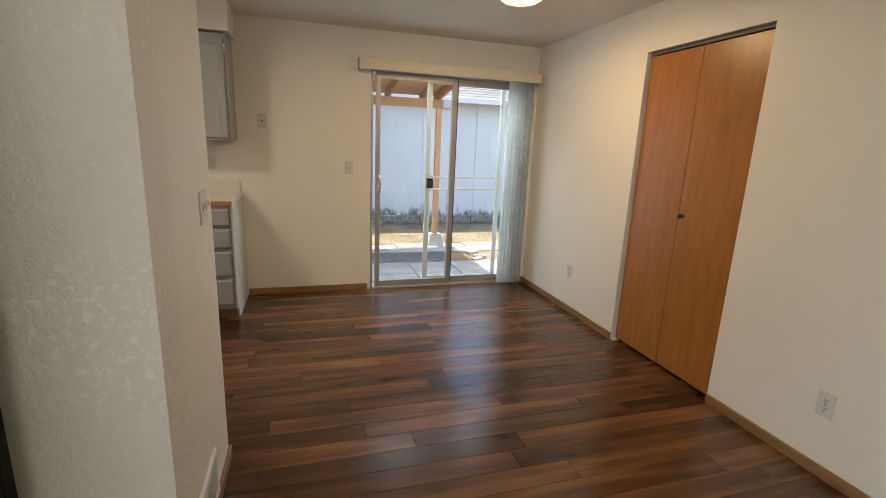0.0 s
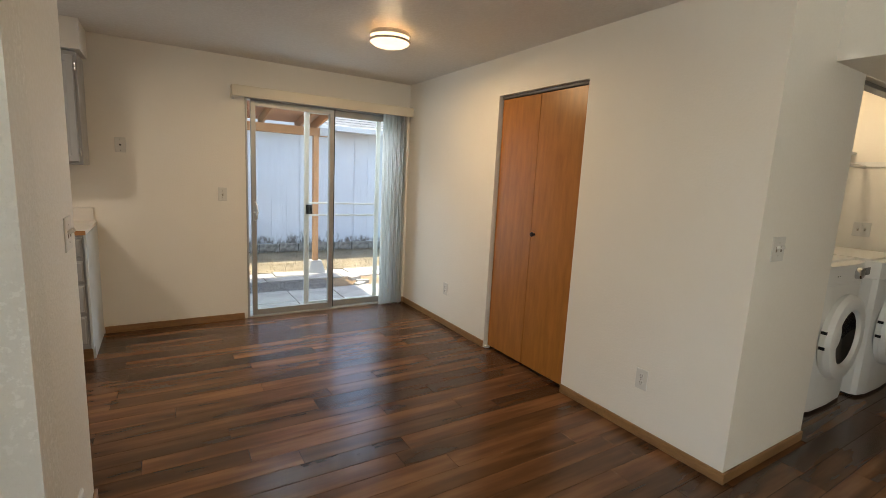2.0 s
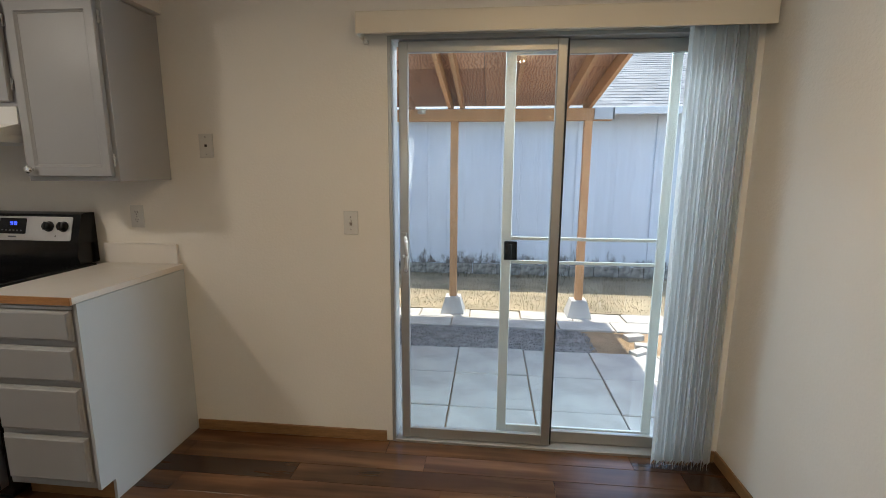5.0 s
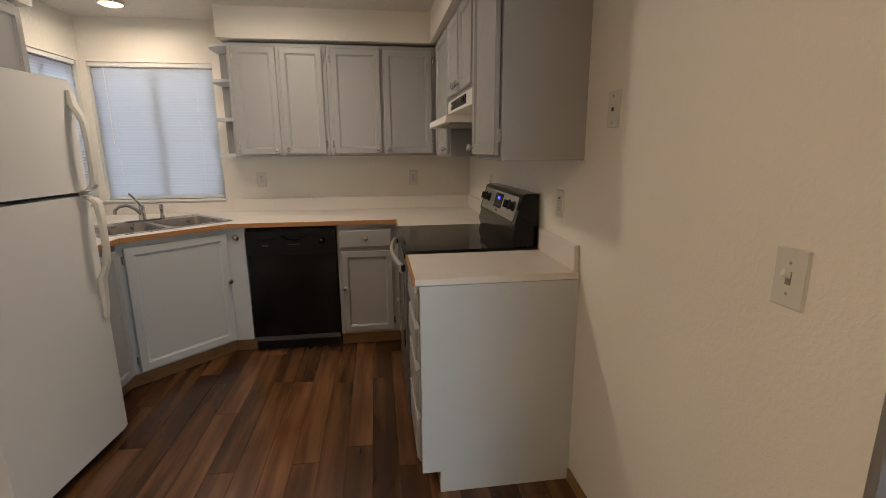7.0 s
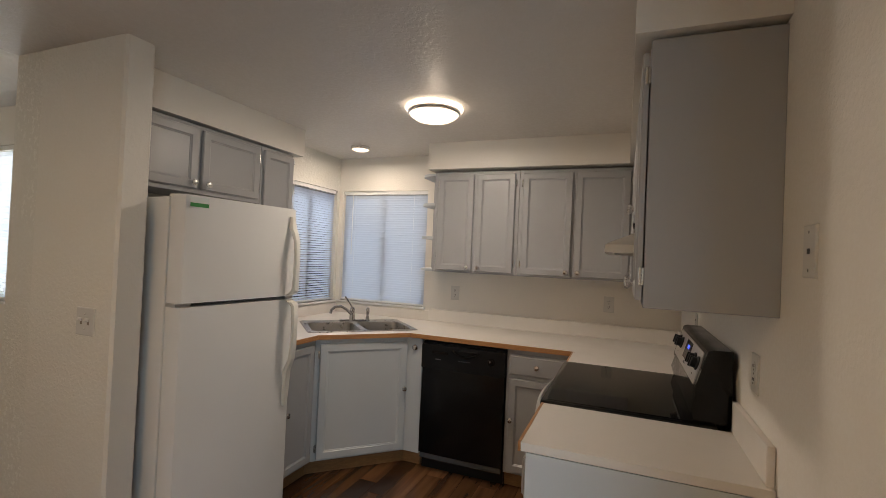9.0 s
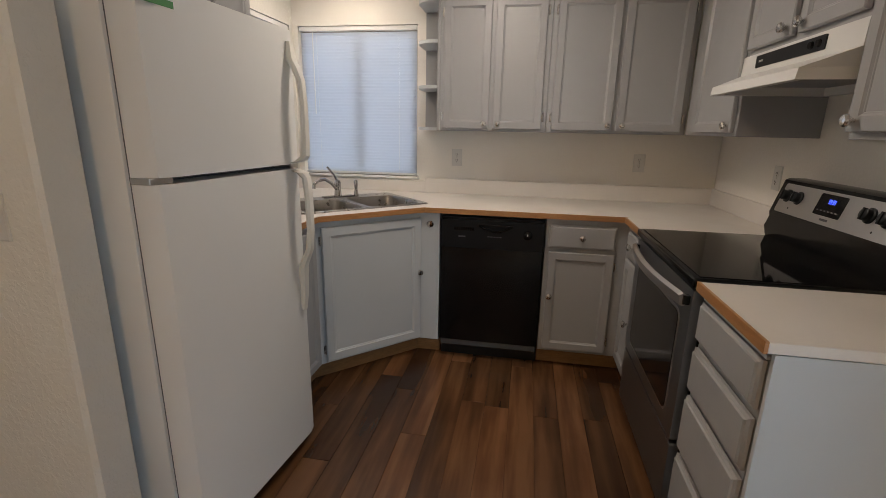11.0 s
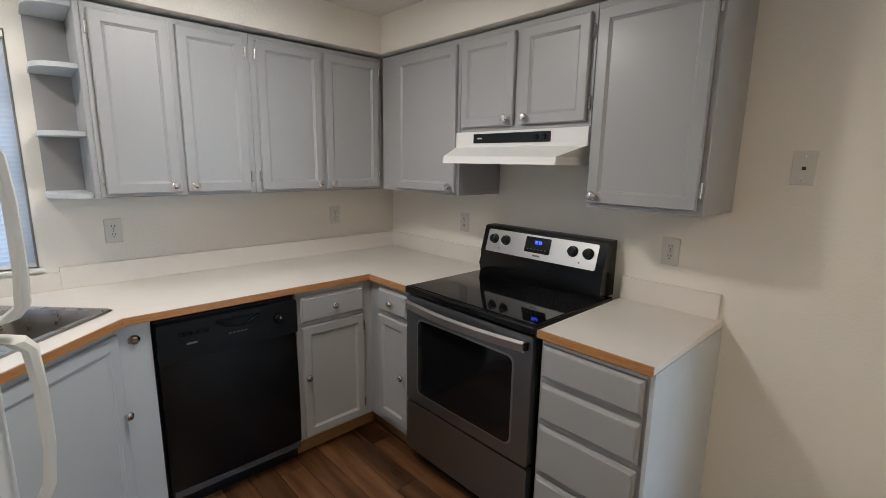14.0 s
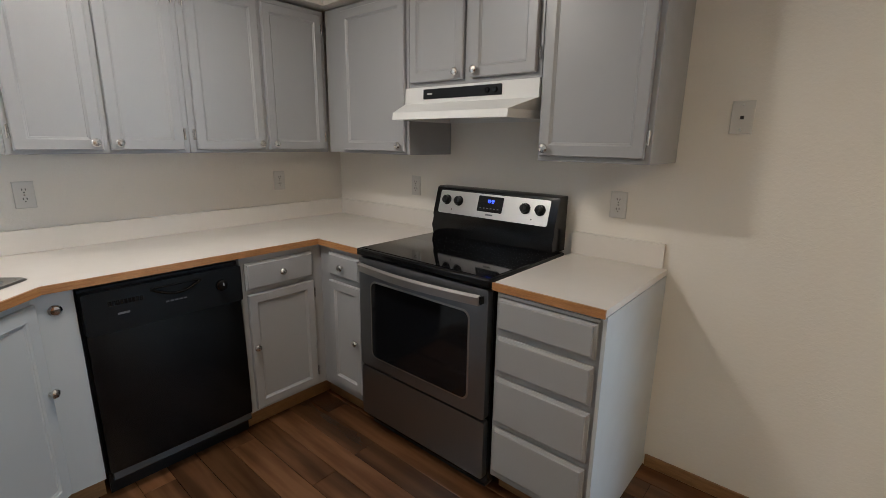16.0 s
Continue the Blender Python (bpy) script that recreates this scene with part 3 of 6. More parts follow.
box(bm, EX + 0.002, CY1 - 0.03, 0.001, EX + 0.05, CY1 - 0.002, 0.02, 0.002)
part("pivot_bracket", bm, PLATE, bif)


# ---- plates on the walls ----
def wall_plate(name, x, y, z, way, label, sort, w=0.072, h=0.116):
    cat = "outlet" if sort == "outlet" else "switch" if sort.startswith("switch") else "jack"
    p = thing(name, (x, y, z - h / 2), label, cat, "plates on the walls")
    bm = bm_new()
    m = facing(x, y, z, way) @ Matrix.Translation((-w / 2, -h / 2, 0))
    nest(bm, w, h, [(0, 0), (0, 0.004), (0.003, 0.0062)], m)
    plate = part("cover", bm, PLATE, p)
    c = facing(x, y, z, way)
    if sort == "outlet":
        for dz in (-0.02, 0.02):
            bm = bm_new()
            lathe(bm, [(0.0165, 0.005), (0.0165, 0.008), (0.0, 0.008)], c @ Matrix.Translation((0, dz, 0)), 14)
            s = part("socket", bm, PLATE, plate)
            bm = bm_new()
            for dx in (-0.006, 0.006):
                nest(bm, 0.003, 0.009, [(0, 0.0075), (0, 0.0088)], c @ Matrix.Translation((dx - 0.0015, dz - 0.001, 0)))
            nest(bm, 0.005, 0.005, [(0, 0.0075), (0, 0.0088)], c @ Matrix.Translation((-0.0025, dz - 0.011, 0)))
            part("slots", bm, SLOT, plate)
    elif sort.startswith("switch"):
        for dx in ((0,) if sort == "switch" else (-0.023, 0.023)):
            # The slot is coloured dark to paint the toggle's shadow.
            bm = bm_new()
            nest(bm, 0.012, 0.026, [(0, 0.005), (0, 0.0075)], c @ Matrix.Translation((dx - 0.006, -0.013, 0)))
            part("slot", bm, TOGGLE_SHADE, plate)
            bm = bm_new()
            box(bm, -0.0045, -0.004, 0.006, 0.0045, 0.010, 0.025, 0.0015)
            bmesh.ops.transform(bm, matrix=c @ Matrix.Translation((dx, 0.0, 0)) @ pose(0, 0, 0, -25), verts=bm.verts)
            part("toggle", bm, CREAM, plate, "cream toggle")
    else:
        bm = bm_new()
        nest(bm, 0.012, 0.012, [(0, 0.005), (0, 0.008)], c @ Matrix.Translation((-0.006, -0.006, 0)))
        part("socket", bm, SLOT, plate, "dark phone socket")
    for dz in ((0,) if sort == "outlet" else (-0.03, 0.03) if sort != "jack" else (-0.042, 0.042)):
        bm = bm_new()
        lathe(bm, [(0.0035, 0.005), (0.0035, 0.0072), (0, 0.0076)], c @ Matrix.Translation((0, dz, 0)), 8)
        part("screw", bm, NICKEL, plate)
    return p


wall_plate("light_switch", 0.397, NY, 1.16, 270, "white toggle light switch plate beside the sliding door", "switch")
wall_plate("phone_jack", -0.326, NY, 1.53, 270, "white phone jack plate on the wall", "jack")
wall_plate("outlet", -0.734, NY, 1.175, 270, "white outlet above the counter end", "outlet")
wall_plate("outlet", -1.953, NY, 1.172, 270, "white outlet beside the range", "outlet")
wall_plate("outlet", WX, 2.881, 1.182, 0, "white outlet on the wall above the counter", "outlet")
wall_plate("outlet", WX, 4.084, 1.18, 0, "white outlet on the wall above the counter", "outlet")
wall_plate("outlet", EX, 1.552, 0.337, 180, "white outlet low on the wall", "outlet")
wall_plate("outlet", EX, 3.672, 0.357, 180, "white outlet low on the wall", "outlet")
wall_plate("light_switch", 2.40, 1.07, 1.15, 270, "white double switch plate on the wall end", "switch2", 0.116)
wall_plate("light_switch", -0.343, 2.10, 1.146, 0, "white double switch plate on the partition", "switch2", 0.116)
wall_plate("light_switch", 4.9, 1.50, 1.15, 180, "white double switch plate in the laundry", "switch2", 0.116)

# Floor-level air register on the partition.
reg = thing("air_register", (-0.343, 1.80, 0.06), "white metal air register low on the partition", "vent")
bm = bm_new()
m = facing(-0.343, 1.80, 0.155, 0) @ Matrix.Translation((-0.18, -0.095, 0))
nest(bm, 0.36, 0.19, [(0, 0), (0, 0.004), (0.006, 0.010), (0.028, 0.010), (0.030, 0.003)], m)
part("frame", bm, WHITE, reg)
for k in range(26):
    bm = bm_new()
    y = 1.80 - 0.145 + k * 0.0116
    if abs(y - 1.80) < 0.008:
        continue
    box(bm, -0.3395, y - 0.0012, 0.09, -0.334, y + 0.004, 0.22)
    part("fin", bm, PLATE, reg)


# ---- ceiling lamps ----
def flush_lamp(name, x, y, r, glass, label, bands, small=False):
    lamp = thing(name, (x, y, CZ), label, "ceiling lamp")
    bm = bm_new()
    if bands:
        lathe(bm, [(0, 0), (r * 0.95, 0), (r * 0.95, -0.012), (0, -0.012)], pose(x, y, CZ), 36)
        part("pan", bm, NICKEL, lamp, smooth=True)
        for z in (-0.022, -0.056):
            bm = bm_new()
            lathe(bm, [(r * 0.97, z + 0.007), (r * 1.03, z + 0.007), (r * 1.03, z - 0.007), (r * 0.97, z - 0.007), (r * 0.97, z + 0.007)], pose(x, y, CZ), 36)
            part("band", bm, NICKEL, lamp, "brushed nickel band", True)
        bm = bm_new()
        lathe(bm, [(r * 0.94, -0.013), (r * 0.96, -0.05), (r * 0.93, -0.066), (r * 0.78, -0.080), (r * 0.45, -0.089), (0, -0.092)], pose(x, y, CZ), 36)
    elif small:
        lathe(bm, [(r * 0.86, 0.0), (r, -0.004), (r, -0.018), (r * 0.95, -0.026), (r * 0.86, -0.026), (r * 0.86, 0.0)], pose(x, y, CZ), 36)
        part("rim", bm, NICKEL, lamp, "brushed nickel rim", True)
        bm = bm_new()
        lathe(bm, [(r * 0.87, -0.02), (r * 0.86, -0.027), (r * 0.6, -0.036), (0, -0.041)], pose(x, y, CZ), 36)
    else:
        lathe(bm, [(r * 0.84, -0.026), (r * 0.9, -0.028), (r * 0.9, -0.040), (r * 0.84, -0.044), (r * 0.84, -0.026)], pose(x, y, CZ), 36)
        part("rim", bm, NICKEL, lamp, "brushed nickel rim", True)
        bm = bm_new()
        lathe(bm, [(r * 0.97, 0.0), (r, -0.012), (r * 0.96, -0.024), (r * 0.86, -0.028), (r * 0.84, -0.040), (r * 0.80, -0.052), (r * 0.62, -0.072), (r * 0.34, -0.084), (0, -0.088)], pose(x, y, CZ), 36)
    g = part("diffuser", bm, glass, lamp, "glowing opal glass diffuser", True)
    g.visible_shadow = False
    return lamp


flush_lamp("ceiling_lamp", 1.29, 3.07, 0.135, LAMPGLASS, "lit flush ceiling lamp with opal glass and nickel bands", True)
flush_lamp("ceiling_lamp", -1.52, 3.13, 0.17, LAMPWARM, "lit round flush ceiling lamp with a nickel rim", False)
flush_lamp("ceiling_lamp", -2.28, 2.16, 0.078, LAMPWARM, "small lit round ceiling lamp over the sink", False, True)

# ---- kitchen cabinets ----
CT, CU = 0.93, 0.903          # counter top and its underside
UZ0, UZ1 = 1.362, 2.128       # wall cabinets
DOOR_PROF = [(0, 0), (0, 0.013), (0.004, 0.018), (0.041, 0.018), (0.047, 0.012), (0.0495, 0.0115), (0.052, 0.0085)]
FLAT_PROF = [(0, 0), (0, 0.013), (0.004, 0.018), (0.046, 0.018), (0.050, 0.0135), (0.055, 0.013), (0.058, 0.010)]
DRAWER_PROF = [(0, 0), (0, 0.009), (0.009, 0.0135), (0.011, 0.0185), (0.013, 0.0195)]
KNOB = [(0.006, 0.0), (0.006, 0.010), (0.011, 0.014), (0.0155, 0.019), (0.016, 0.024), (0.012, 0.029), (0.006, 0.0305), (0, 0.031)]


def add_knob(parent, m, u, v, big=1.12):
    bm = bm_new()
    lathe(bm, [(r * big, h * big) for r, h in KNOB], m @ Matrix.Translation((u, v, 0.018)), 16)
    part("knob", bm, NICKEL, parent, "brushed nickel knob", True)


def add_hinge(parent, m, u, v):
    bm = bm_new()
    nest(bm, 0.012, 0.048, [(0, 0.0005), (0, 0.0055), (0.002, 0.007)], m @ Matrix.Translation((u - 0.006, v - 0.024, 0)))
    lathe(bm, [(0, -0.026), (0.004, -0.026), (0.004, 0.026), (0, 0.026)], m @ Matrix.Translation((u + 0.003, v, 0.010)) @ pose(0, 0, 0, 90), 8)
    part("hinge", bm, NICKEL, parent, "nickel hinge", True)


def add_door(cab, m, u0, v0, u1, v1, material=None, knob="", hinge="", drawer=False, rise=0.0, prof=None, inset=0.030):
    """A front on the face m, from (u0, v0) to (u1, v1); knob and hinge name the corner or side."""
    bm = bm_new()
    nest(bm, u1 - u0, v1 - v0, prof or (DRAWER_PROF if drawer else DOOR_PROF), m @ Matrix.Translation((u0, v0, 0.004)))
    d = part("drawer_front" if drawer else "door", bm, material or GREY, cab)
    if knob == "c":
        add_knob(d, m, (u0 + u1) / 2, (v0 + v1) / 2)
    elif knob:
        add_knob(d, m, u0 + inset if "l" in knob else u1 - inset, v0 + 0.030 if "b" in knob else (v0 + v1) / 2 + rise)
    if hinge:
        for v in (v0 + 0.07, v1 - 0.07):
            add_hinge(d, m, u0 - 0.006 if hinge == "l" else u1 + 0.006, v)
    return d


def cabinet(name, base, boxes, label, material=None, group="kitchen cabinets", bevel=0.002):
    cab = thing(name, base, label, "cabinet", group)
    bm = bm_new()
    for b in boxes:
        box(bm, *b, bevel)
    part("body", bm, material or GREY, cab)
    return cab


# West wall cabinets: two double units in one run.
FX = -2.372
for k, (y0, y1, doors) in enumerate(((2.815, 3.458, ((2.836, 3.117, "r", "l"), (3.141, 3.430, "l", "r"))), (3.460, 4.236, ((3.488, 3.833, "r", "l"), (3.855, 4.205, "l", "r"))))):
    cab = cabinet("wall_cabinet", (FX, (y0 + y1) / 2, UZ0), [(WX, y0, UZ0, FX, y1, UZ1)], "grey painted double-door wall cabinet above the counter")
    m = facing(FX, y0, 0, 0)
    for a, b, kn, hi in doors:
        add_door(cab, m, a - y0, 1.378, b - y0, 2.102, knob="b" + kn, hinge=hi)
# Quarter-round end shelves.
sh = thing("corner_shelf", (WX, 2.81, UZ0), "grey painted open end shelf with rounded shelves", "shelf", "kitchen cabinets")
bm = bm_new()
box(bm, WX, 2.795, UZ0, FX, 2.814, UZ1, 0.002)
part("side_panel", bm, GREY, sh)


def quarter(x, y, dx, dy, n=7, rr=0.75):
    """Shelf outline from the corner x, y, with its free corner rounded off."""
    out = [(x, y), (x + dx, y)]
    r = rr * min(abs(dx), abs(dy))
    sx, sy = math.copysign(1, dx), math.copysign(1, dy)
    cx, cy = x + dx - sx * r, y + dy - sy * r
    out += [(cx + sx * r * math.cos(a), cy + sy * r * math.sin(a)) for a in [math.pi / 2 * k / n for k in range(n + 1)]]
    return out + [(x, y + dy)]


bm = bm_new()
box(bm, WX + 0.0005, 2.655, UZ0, WX + 0.005, 2.7945, UZ1)
part("back_panel", bm, GREY, sh)
for z in (UZ0, 1.614, 1.875, 2.105):
    bm = bm_new()
    prism(bm, quarter(WX + 0.0055, 2.794, 0.285, -0.145), z, z + 0.019)
    part("shelf", bm, PALE, sh)

# North wall cabinets.
FY = 4.235
cab = cabinet("wall_cabinet", (-2.02, FY, UZ0), [(-2.350, FY, UZ0, -1.688, NY, UZ1)], "grey painted corner wall cabinet with one door")
m = facing(-2.350, FY, 0, 270)
add_door(cab, m, 0.162, 1.378, 0.645, 2.100, knob="br", hinge="l")
cab = cabinet("wall_cabinet", (-1.32, FY, 1.68), [(-1.686, FY, 1.680, -0.964, NY, UZ1)], "grey painted short wall cabinet over the range hood")
m = facing(-1.686, FY, 0, 270)
add_door(cab, m, 0.020, 1.700, 0.343, 2.098, knob="br", hinge="l")
add_door(cab, m, 0.385, 1.700, 0.704, 2.098, knob="bl", hinge="r")
cab = cabinet("wall_cabinet", (-0.74, FY, UZ0), [(-0.962, FY, UZ0, -0.527, NY, UZ1)], "grey painted tall wall cabinet at the end of the run")
m = facing(-0.962, FY, 0, 270)
add_door(cab, m, 0.014, 1.382, 0.416, 2.100, knob="bl", hinge="r")

# Cabinets above the refrigerator.
GY = 2.0
cab = cabinet("wall_cabinet", (-1.0, GY, 1.765), [(-1.378, SY, 1.765, -0.470, GY, 2.138)], "grey painted double-door cabinet above the refrigerator")
m = facing(-0.470, GY, 0, 90)
add_door(cab, m, 0.02, 1.790, 0.435, 2.115, knob="br")
add_door(cab, m, 0.465, 1.790, 0.880, 2.115, knob="bl", hinge="r")
cab = cabinet("wall_cabinet", (-1.53, GY, UZ0), [(-1.68, SY, UZ0, -1.380, GY, 2.138)], "grey painted narrow wall cabinet beside the window")
m = facing(-1.380, GY, 0, 90)
add_door(cab, m, 0.015, 1.378, 0.285, 2.115, knob="br")
sh = thing("corner_shelf", (-1.70, SY, UZ0), "grey painted small rounded end shelves by the window", "shelf", "kitchen cabinets")
for z in (UZ0, 1.62, 1.88, 2.10):
    bm = bm_new()
    prism(bm, quarter(-1.6815, SY + 0.001, -0.115, 0.26), z, z + 0.019)
    part("shelf", bm, PALE, sh)

# Base cabinets. West run face x, north run face y, south run face y.
BX, BY, BS = -2.058, 3.932, 2.315
TK = 0.098


def toe(x0, y0, x1, y1, parent):
    bm = bm_new()
    box(bm, x0, y0, 0.0, x1, y1, TK, 0.001)
    part("toe_kick", bm, TRIM, parent, "bare wooden toe kick")


cab = cabinet("base_cabinet", (-2.37, 3.75, 0), [(WX + 0.004, 3.492, TK, BX, 4.54, CU - 0.002)], "grey painted base cabinet with a drawer beside the dishwasher")
toe(WX + 0.004, 3.492, BX - 0.048, 4.0, cab)
m = facing(BX, 3.492, 0, 0)
add_door(cab, m, 0.018, 0.735, 0.380, 0.868, knob="c", drawer=True)
add_door(cab, m, 0.024, 0.118, 0.380, 0.712, knob="lm", hinge="r", rise=0.035, inset=0.018)
cab = cabinet("base_cabinet", (-1.87, 4.24, 0), [(BX + 0.002, BY, TK, -1.706, 4.54, CU - 0.002)], "grey painted narrow corner base cabinet with one drawer")
toe(BX - 0.03, BY + 0.05, -1.706, 4.2, cab)
m = facing(BX + 0.002, BY, 0, 270)
add_door(cab, m, 0.095, 0.750, 0.345, 0.872, knob="c", drawer=True)
add_door(cab, m, 0.095, 0.150, 0.345, 0.722, knob="rm", hinge="l")
cab = cabinet("drawer_cabinet", (-0.71, 4.24, 0), [(-0.925, BY, TK, -0.520, 4.555, CU - 0.002)], "grey painted base cabinet with four drawers beside the range")
bm = bm_new()
side = [(BY - 0.006, TK), (BY - 0.006, CU - 0.002), (4.558, CU - 0.002), (4.558, 0.0), (BY + 0.068, 0.0), (BY + 0.068, TK)]   # notched at the toe
inner, outer_ = [bm.verts.new((-0.5195, y, z)) for y, z in side], [bm.verts.new((-0.506, y, z)) for y, z in side]
for k in range(6):
    bm.faces.new([inner[k], inner[(k + 1) % 6], outer_[(k + 1) % 6], outer_[k]])
bm.faces.new(inner[::-1])
bm.faces.new(outer_)
# Lighter and cooler than the fronts: door daylight put into the colour.
part("end_panel", bm, PALE, cab, "smooth grey end panel with daylight painted into its colour")
bm = bm_new()
box(bm, -0.925, BY + 0.07, 0, -0.520, 4.5, TK, 0.001)
part("toe_kick", bm, TRIM, cab, "bare wooden toe kick")
m = facing(-0.925, BY, 0, 270)
for v0, v1 in ((0.748, 0.874), (0.578, 0.722), (0.360, 0.552), (0.135, 0.334)):
    add_door(cab, m, 0.014, v0, 0.392, v1, drawer=True)
bm = bm_new()
nest(bm, 0.385, 0.010, [(0, 0), (0, 0.010)], m @ Matrix.Translation((0.010, 0.878, 0)))
part("rail", bm, PALE, cab)

# Corner sink cabinet, set at 45 degrees.
D0, D1 = Vector((-1.608, BS)), Vector((BX, 2.765))   # ends of the slanted face
scab = thing("sink_cabinet", (-2.2, 2.2, 0), "grey painted corner sink cabinet, daylight in its colour, one wide door", "cabinet", "kitchen cabinets")
bm = bm_new()
prism(bm, [(D0.x, D0.y), (D1.x, D1.y), (BX, 2.885), (-2.60, 2.885), (-2.60, 1.75), (D0.x, 1.75)], TK, 0.70)
prism(bm, [(D0.x, D0.y), (D1.x, D1.y), (BX, 2.885), (BX - 0.02, 2.885), (BX - 0.02, D1.y + 0.008), (D0.x - 0.02, D0.y - 0.01)], 0.70, CU - 0.002)
# Daylight falling on this slanted face is painted into its colour.
part("body", bm, PALE, scab)
bm = bm_new()
prism(bm, [(D0.x, D0.y - 0.048), (D0.x - 0.020, D0.y - 0.048), (D1.x - 0.048, D1.y - 0.020), (D1.x - 0.048, 2.885), (D1.x - 0.08, 2.885), (D1.x - 0.08, D1.y), (D0.x - 0.02, D0.y - 0.09), (D0.x, D0.y - 0.09)], 0.0, TK)
part("toe_kick", bm, TRIM, scab, "bare wooden toe kick")
dl = (D0 - D1).length
m = facing(D0.x, D0.y, 0, 45)
ux = Vector((m[0][0], m[1][0]))
add_door(scab, m, 0.03, 0.112, dl - 0.004, 0.868, PALE, knob="rm", hinge="l", rise=0.050, prof=FLAT_PROF, inset=0.016)
mb = facing(BX, D1.y, 0, 0)
bm = bm_new()
lathe(bm, [(0.021, 0), (0.021, 0.006), (0.015, 0.012), (0.009, 0.013), (0, 0.013)], mb @ Matrix.Translation((0.062, 0.83, 0)), 20)
part("air_switch", bm, CHROME, scab, "round chrome button", True)
cab = cabinet("base_cabinet", (-1.45, 2.0, 0), [(D0.x + 0.002, SY + 0.004, TK, -1.275, BS, CU - 0.002)], "grey painted narrow base cabinet beside the refrigerator")
toe(D0.x + 0.002, SY + 0.01, -1.275, BS - 0.048, cab)
m = facing(-1.275, BS, 0, 90)
add_door(cab, m, 0.03, 0.118, 0.300, 0.866, knob="lm", hinge="r", inset=0.018)

# Worktops.
EDX, EDY, EDS = -2.035, 3.909, 2.339
bend = Vector((EDX, 2.785))
bend2 = Vector((-1.589, EDS))
top = thing("countertop", (-2.3, 3.0, CU), "off-white laminate worktop with an oak front edge", "worktop")
SINK_C = Vector((-2.09, 2.327))
hole = [SINK_C + Vector((math.cos(radians(45)) * a - math.sin(radians(45)) * b, math.sin(radians(45)) * a + math.cos(radians(45)) * b)) for a, b in ((0.245, -0.37), (0.245, 0.37), (-0.22, 0.37), (-0.22, -0.37))]
out = [(-1.272, SY + 0.002), (-1.272, EDS), (bend2.x - 0.008, EDS), (EDX, bend.y + 0.008), (EDX, EDY), (-1.704, EDY), (-1.704, NY - 0.002), (WX + 0.002, NY - 0.002), (WX + 0.002, SY + 0.002)]
bm = bm_new()
for z, flip in ((CT, False), (CU, True)):
    vo = [bm.verts.new((x, y, z)) for x, y in out]
    vh = [bm.verts.new((p.x, p.y, z)) for p in hole]
    es = [bm.edges.new((a, b)) for ring in (vo, vh) for a, b in zip(ring, ring[1:] + ring[:1])]
    bmesh.ops.triangle_fill(bm, use_beauty=True, edges=es)
    if flip:
        lo = (vo, vh)
    else:
        hi = (vo, vh)
for a, b in zip(hi, lo):
    n = len(a)
    for k in range(n):
        bm.faces.new([a[k], a[(k + 1) % n], b[(k + 1) % n], b[k]])
part("slab", bm, LAMINATE, top)


def edging(parent, a, b, mitre0=0.0, mitre1=0.0):
    """An oak strip whose back runs from a to b; it comes forward to the left of that line by 20 mm."""
    a, b = Vector(a), Vector(b)
    d = (b - a).normalized()
    n = Vector((-d.y, d.x)) * 0.0085
    bm = bm_new()
    prism(bm, [tuple(a), tuple(b), tuple(b + n + d * mitre1), tuple(a + n + d * mitre0)], CU - 0.001, CT + 0.0012)
    part("edging", bm, EDGE, parent, "oak edge strip")


t = math.tan(radians(22.5)) * 0.0085
pts = out[1:6]
edging(top, pts[1], pts[0], t, 0)
edging(top, pts[2], pts[1], t, t)
edging(top, pts[3], pts[2], -0.0085, t)
edging(top, pts[4], pts[3], 0, -0.0085)
for b in ((WX + 0.001, 2.66, CT, WX + 0.020, NY - 0.001, 1.034), (WX + 0.020, NY - 0.020, CT, -1.702, NY - 0.001, 1.034), (WX + 0.001, SY + 0.02, CT, WX + 0.020, 2.66, 1.012), (WX + 0.001, SY + 0.001, CT, -1.272, SY + 0.020, 1.012)):
    bm = bm_new()
    box(bm, *b, 0.002)
    part("backsplash", bm, LAMINATE, top, "off-white laminate backsplash")
top2 = thing("countertop", (-0.7, 4.2, CU), "short off-white laminate worktop with an oak front edge", "worktop")
bm = bm_new()
box(bm, -0.930, EDY, CU, -0.506, NY - 0.002, CT, 0.0015)
part("slab", bm, LAMINATE, top2)
edging(top2, (-0.506, EDY), (-0.930, EDY))
bm = bm_new()
box(bm, -0.930, NY - 0.021, CT, -0.522, NY - 0.001, 1.034, 0.002)
part("backsplash", bm, LAMINATE, top2, "off-white laminate backsplash")

# Double-bowl sink, set across the corner.
sk = thing("sink", (SINK_C.x, SINK_C.y, CT), "stainless double-bowl sink set across the corner worktop", "sink")
ms = pose(SINK_C.x, SINK_C.y, CT, 0, 0, 45)   # x towards the room, y along the sink
bm = bm_new()
W2, L2 = 0.27, 0.395


def rrect(x0, y0, x1, y1, r, n=5):
    pts = []
    for cx, cy, a0 in ((x1 - r, y1 - r, 0), (x0 + r, y1 - r, 90), (x0 + r, y0 + r, 180), (x1 - r, y0 + r, 270)):
        pts += [(cx + r * math.cos(radians(a0 + 90 * k / n)), cy + r * math.sin(radians(a0 + 90 * k / n))) for k in range(n + 1)]
    return pts


def loop(bm, pts, z, m):
    return [bm.verts.new(m @ Vector((x, y, z))) for x, y in pts]


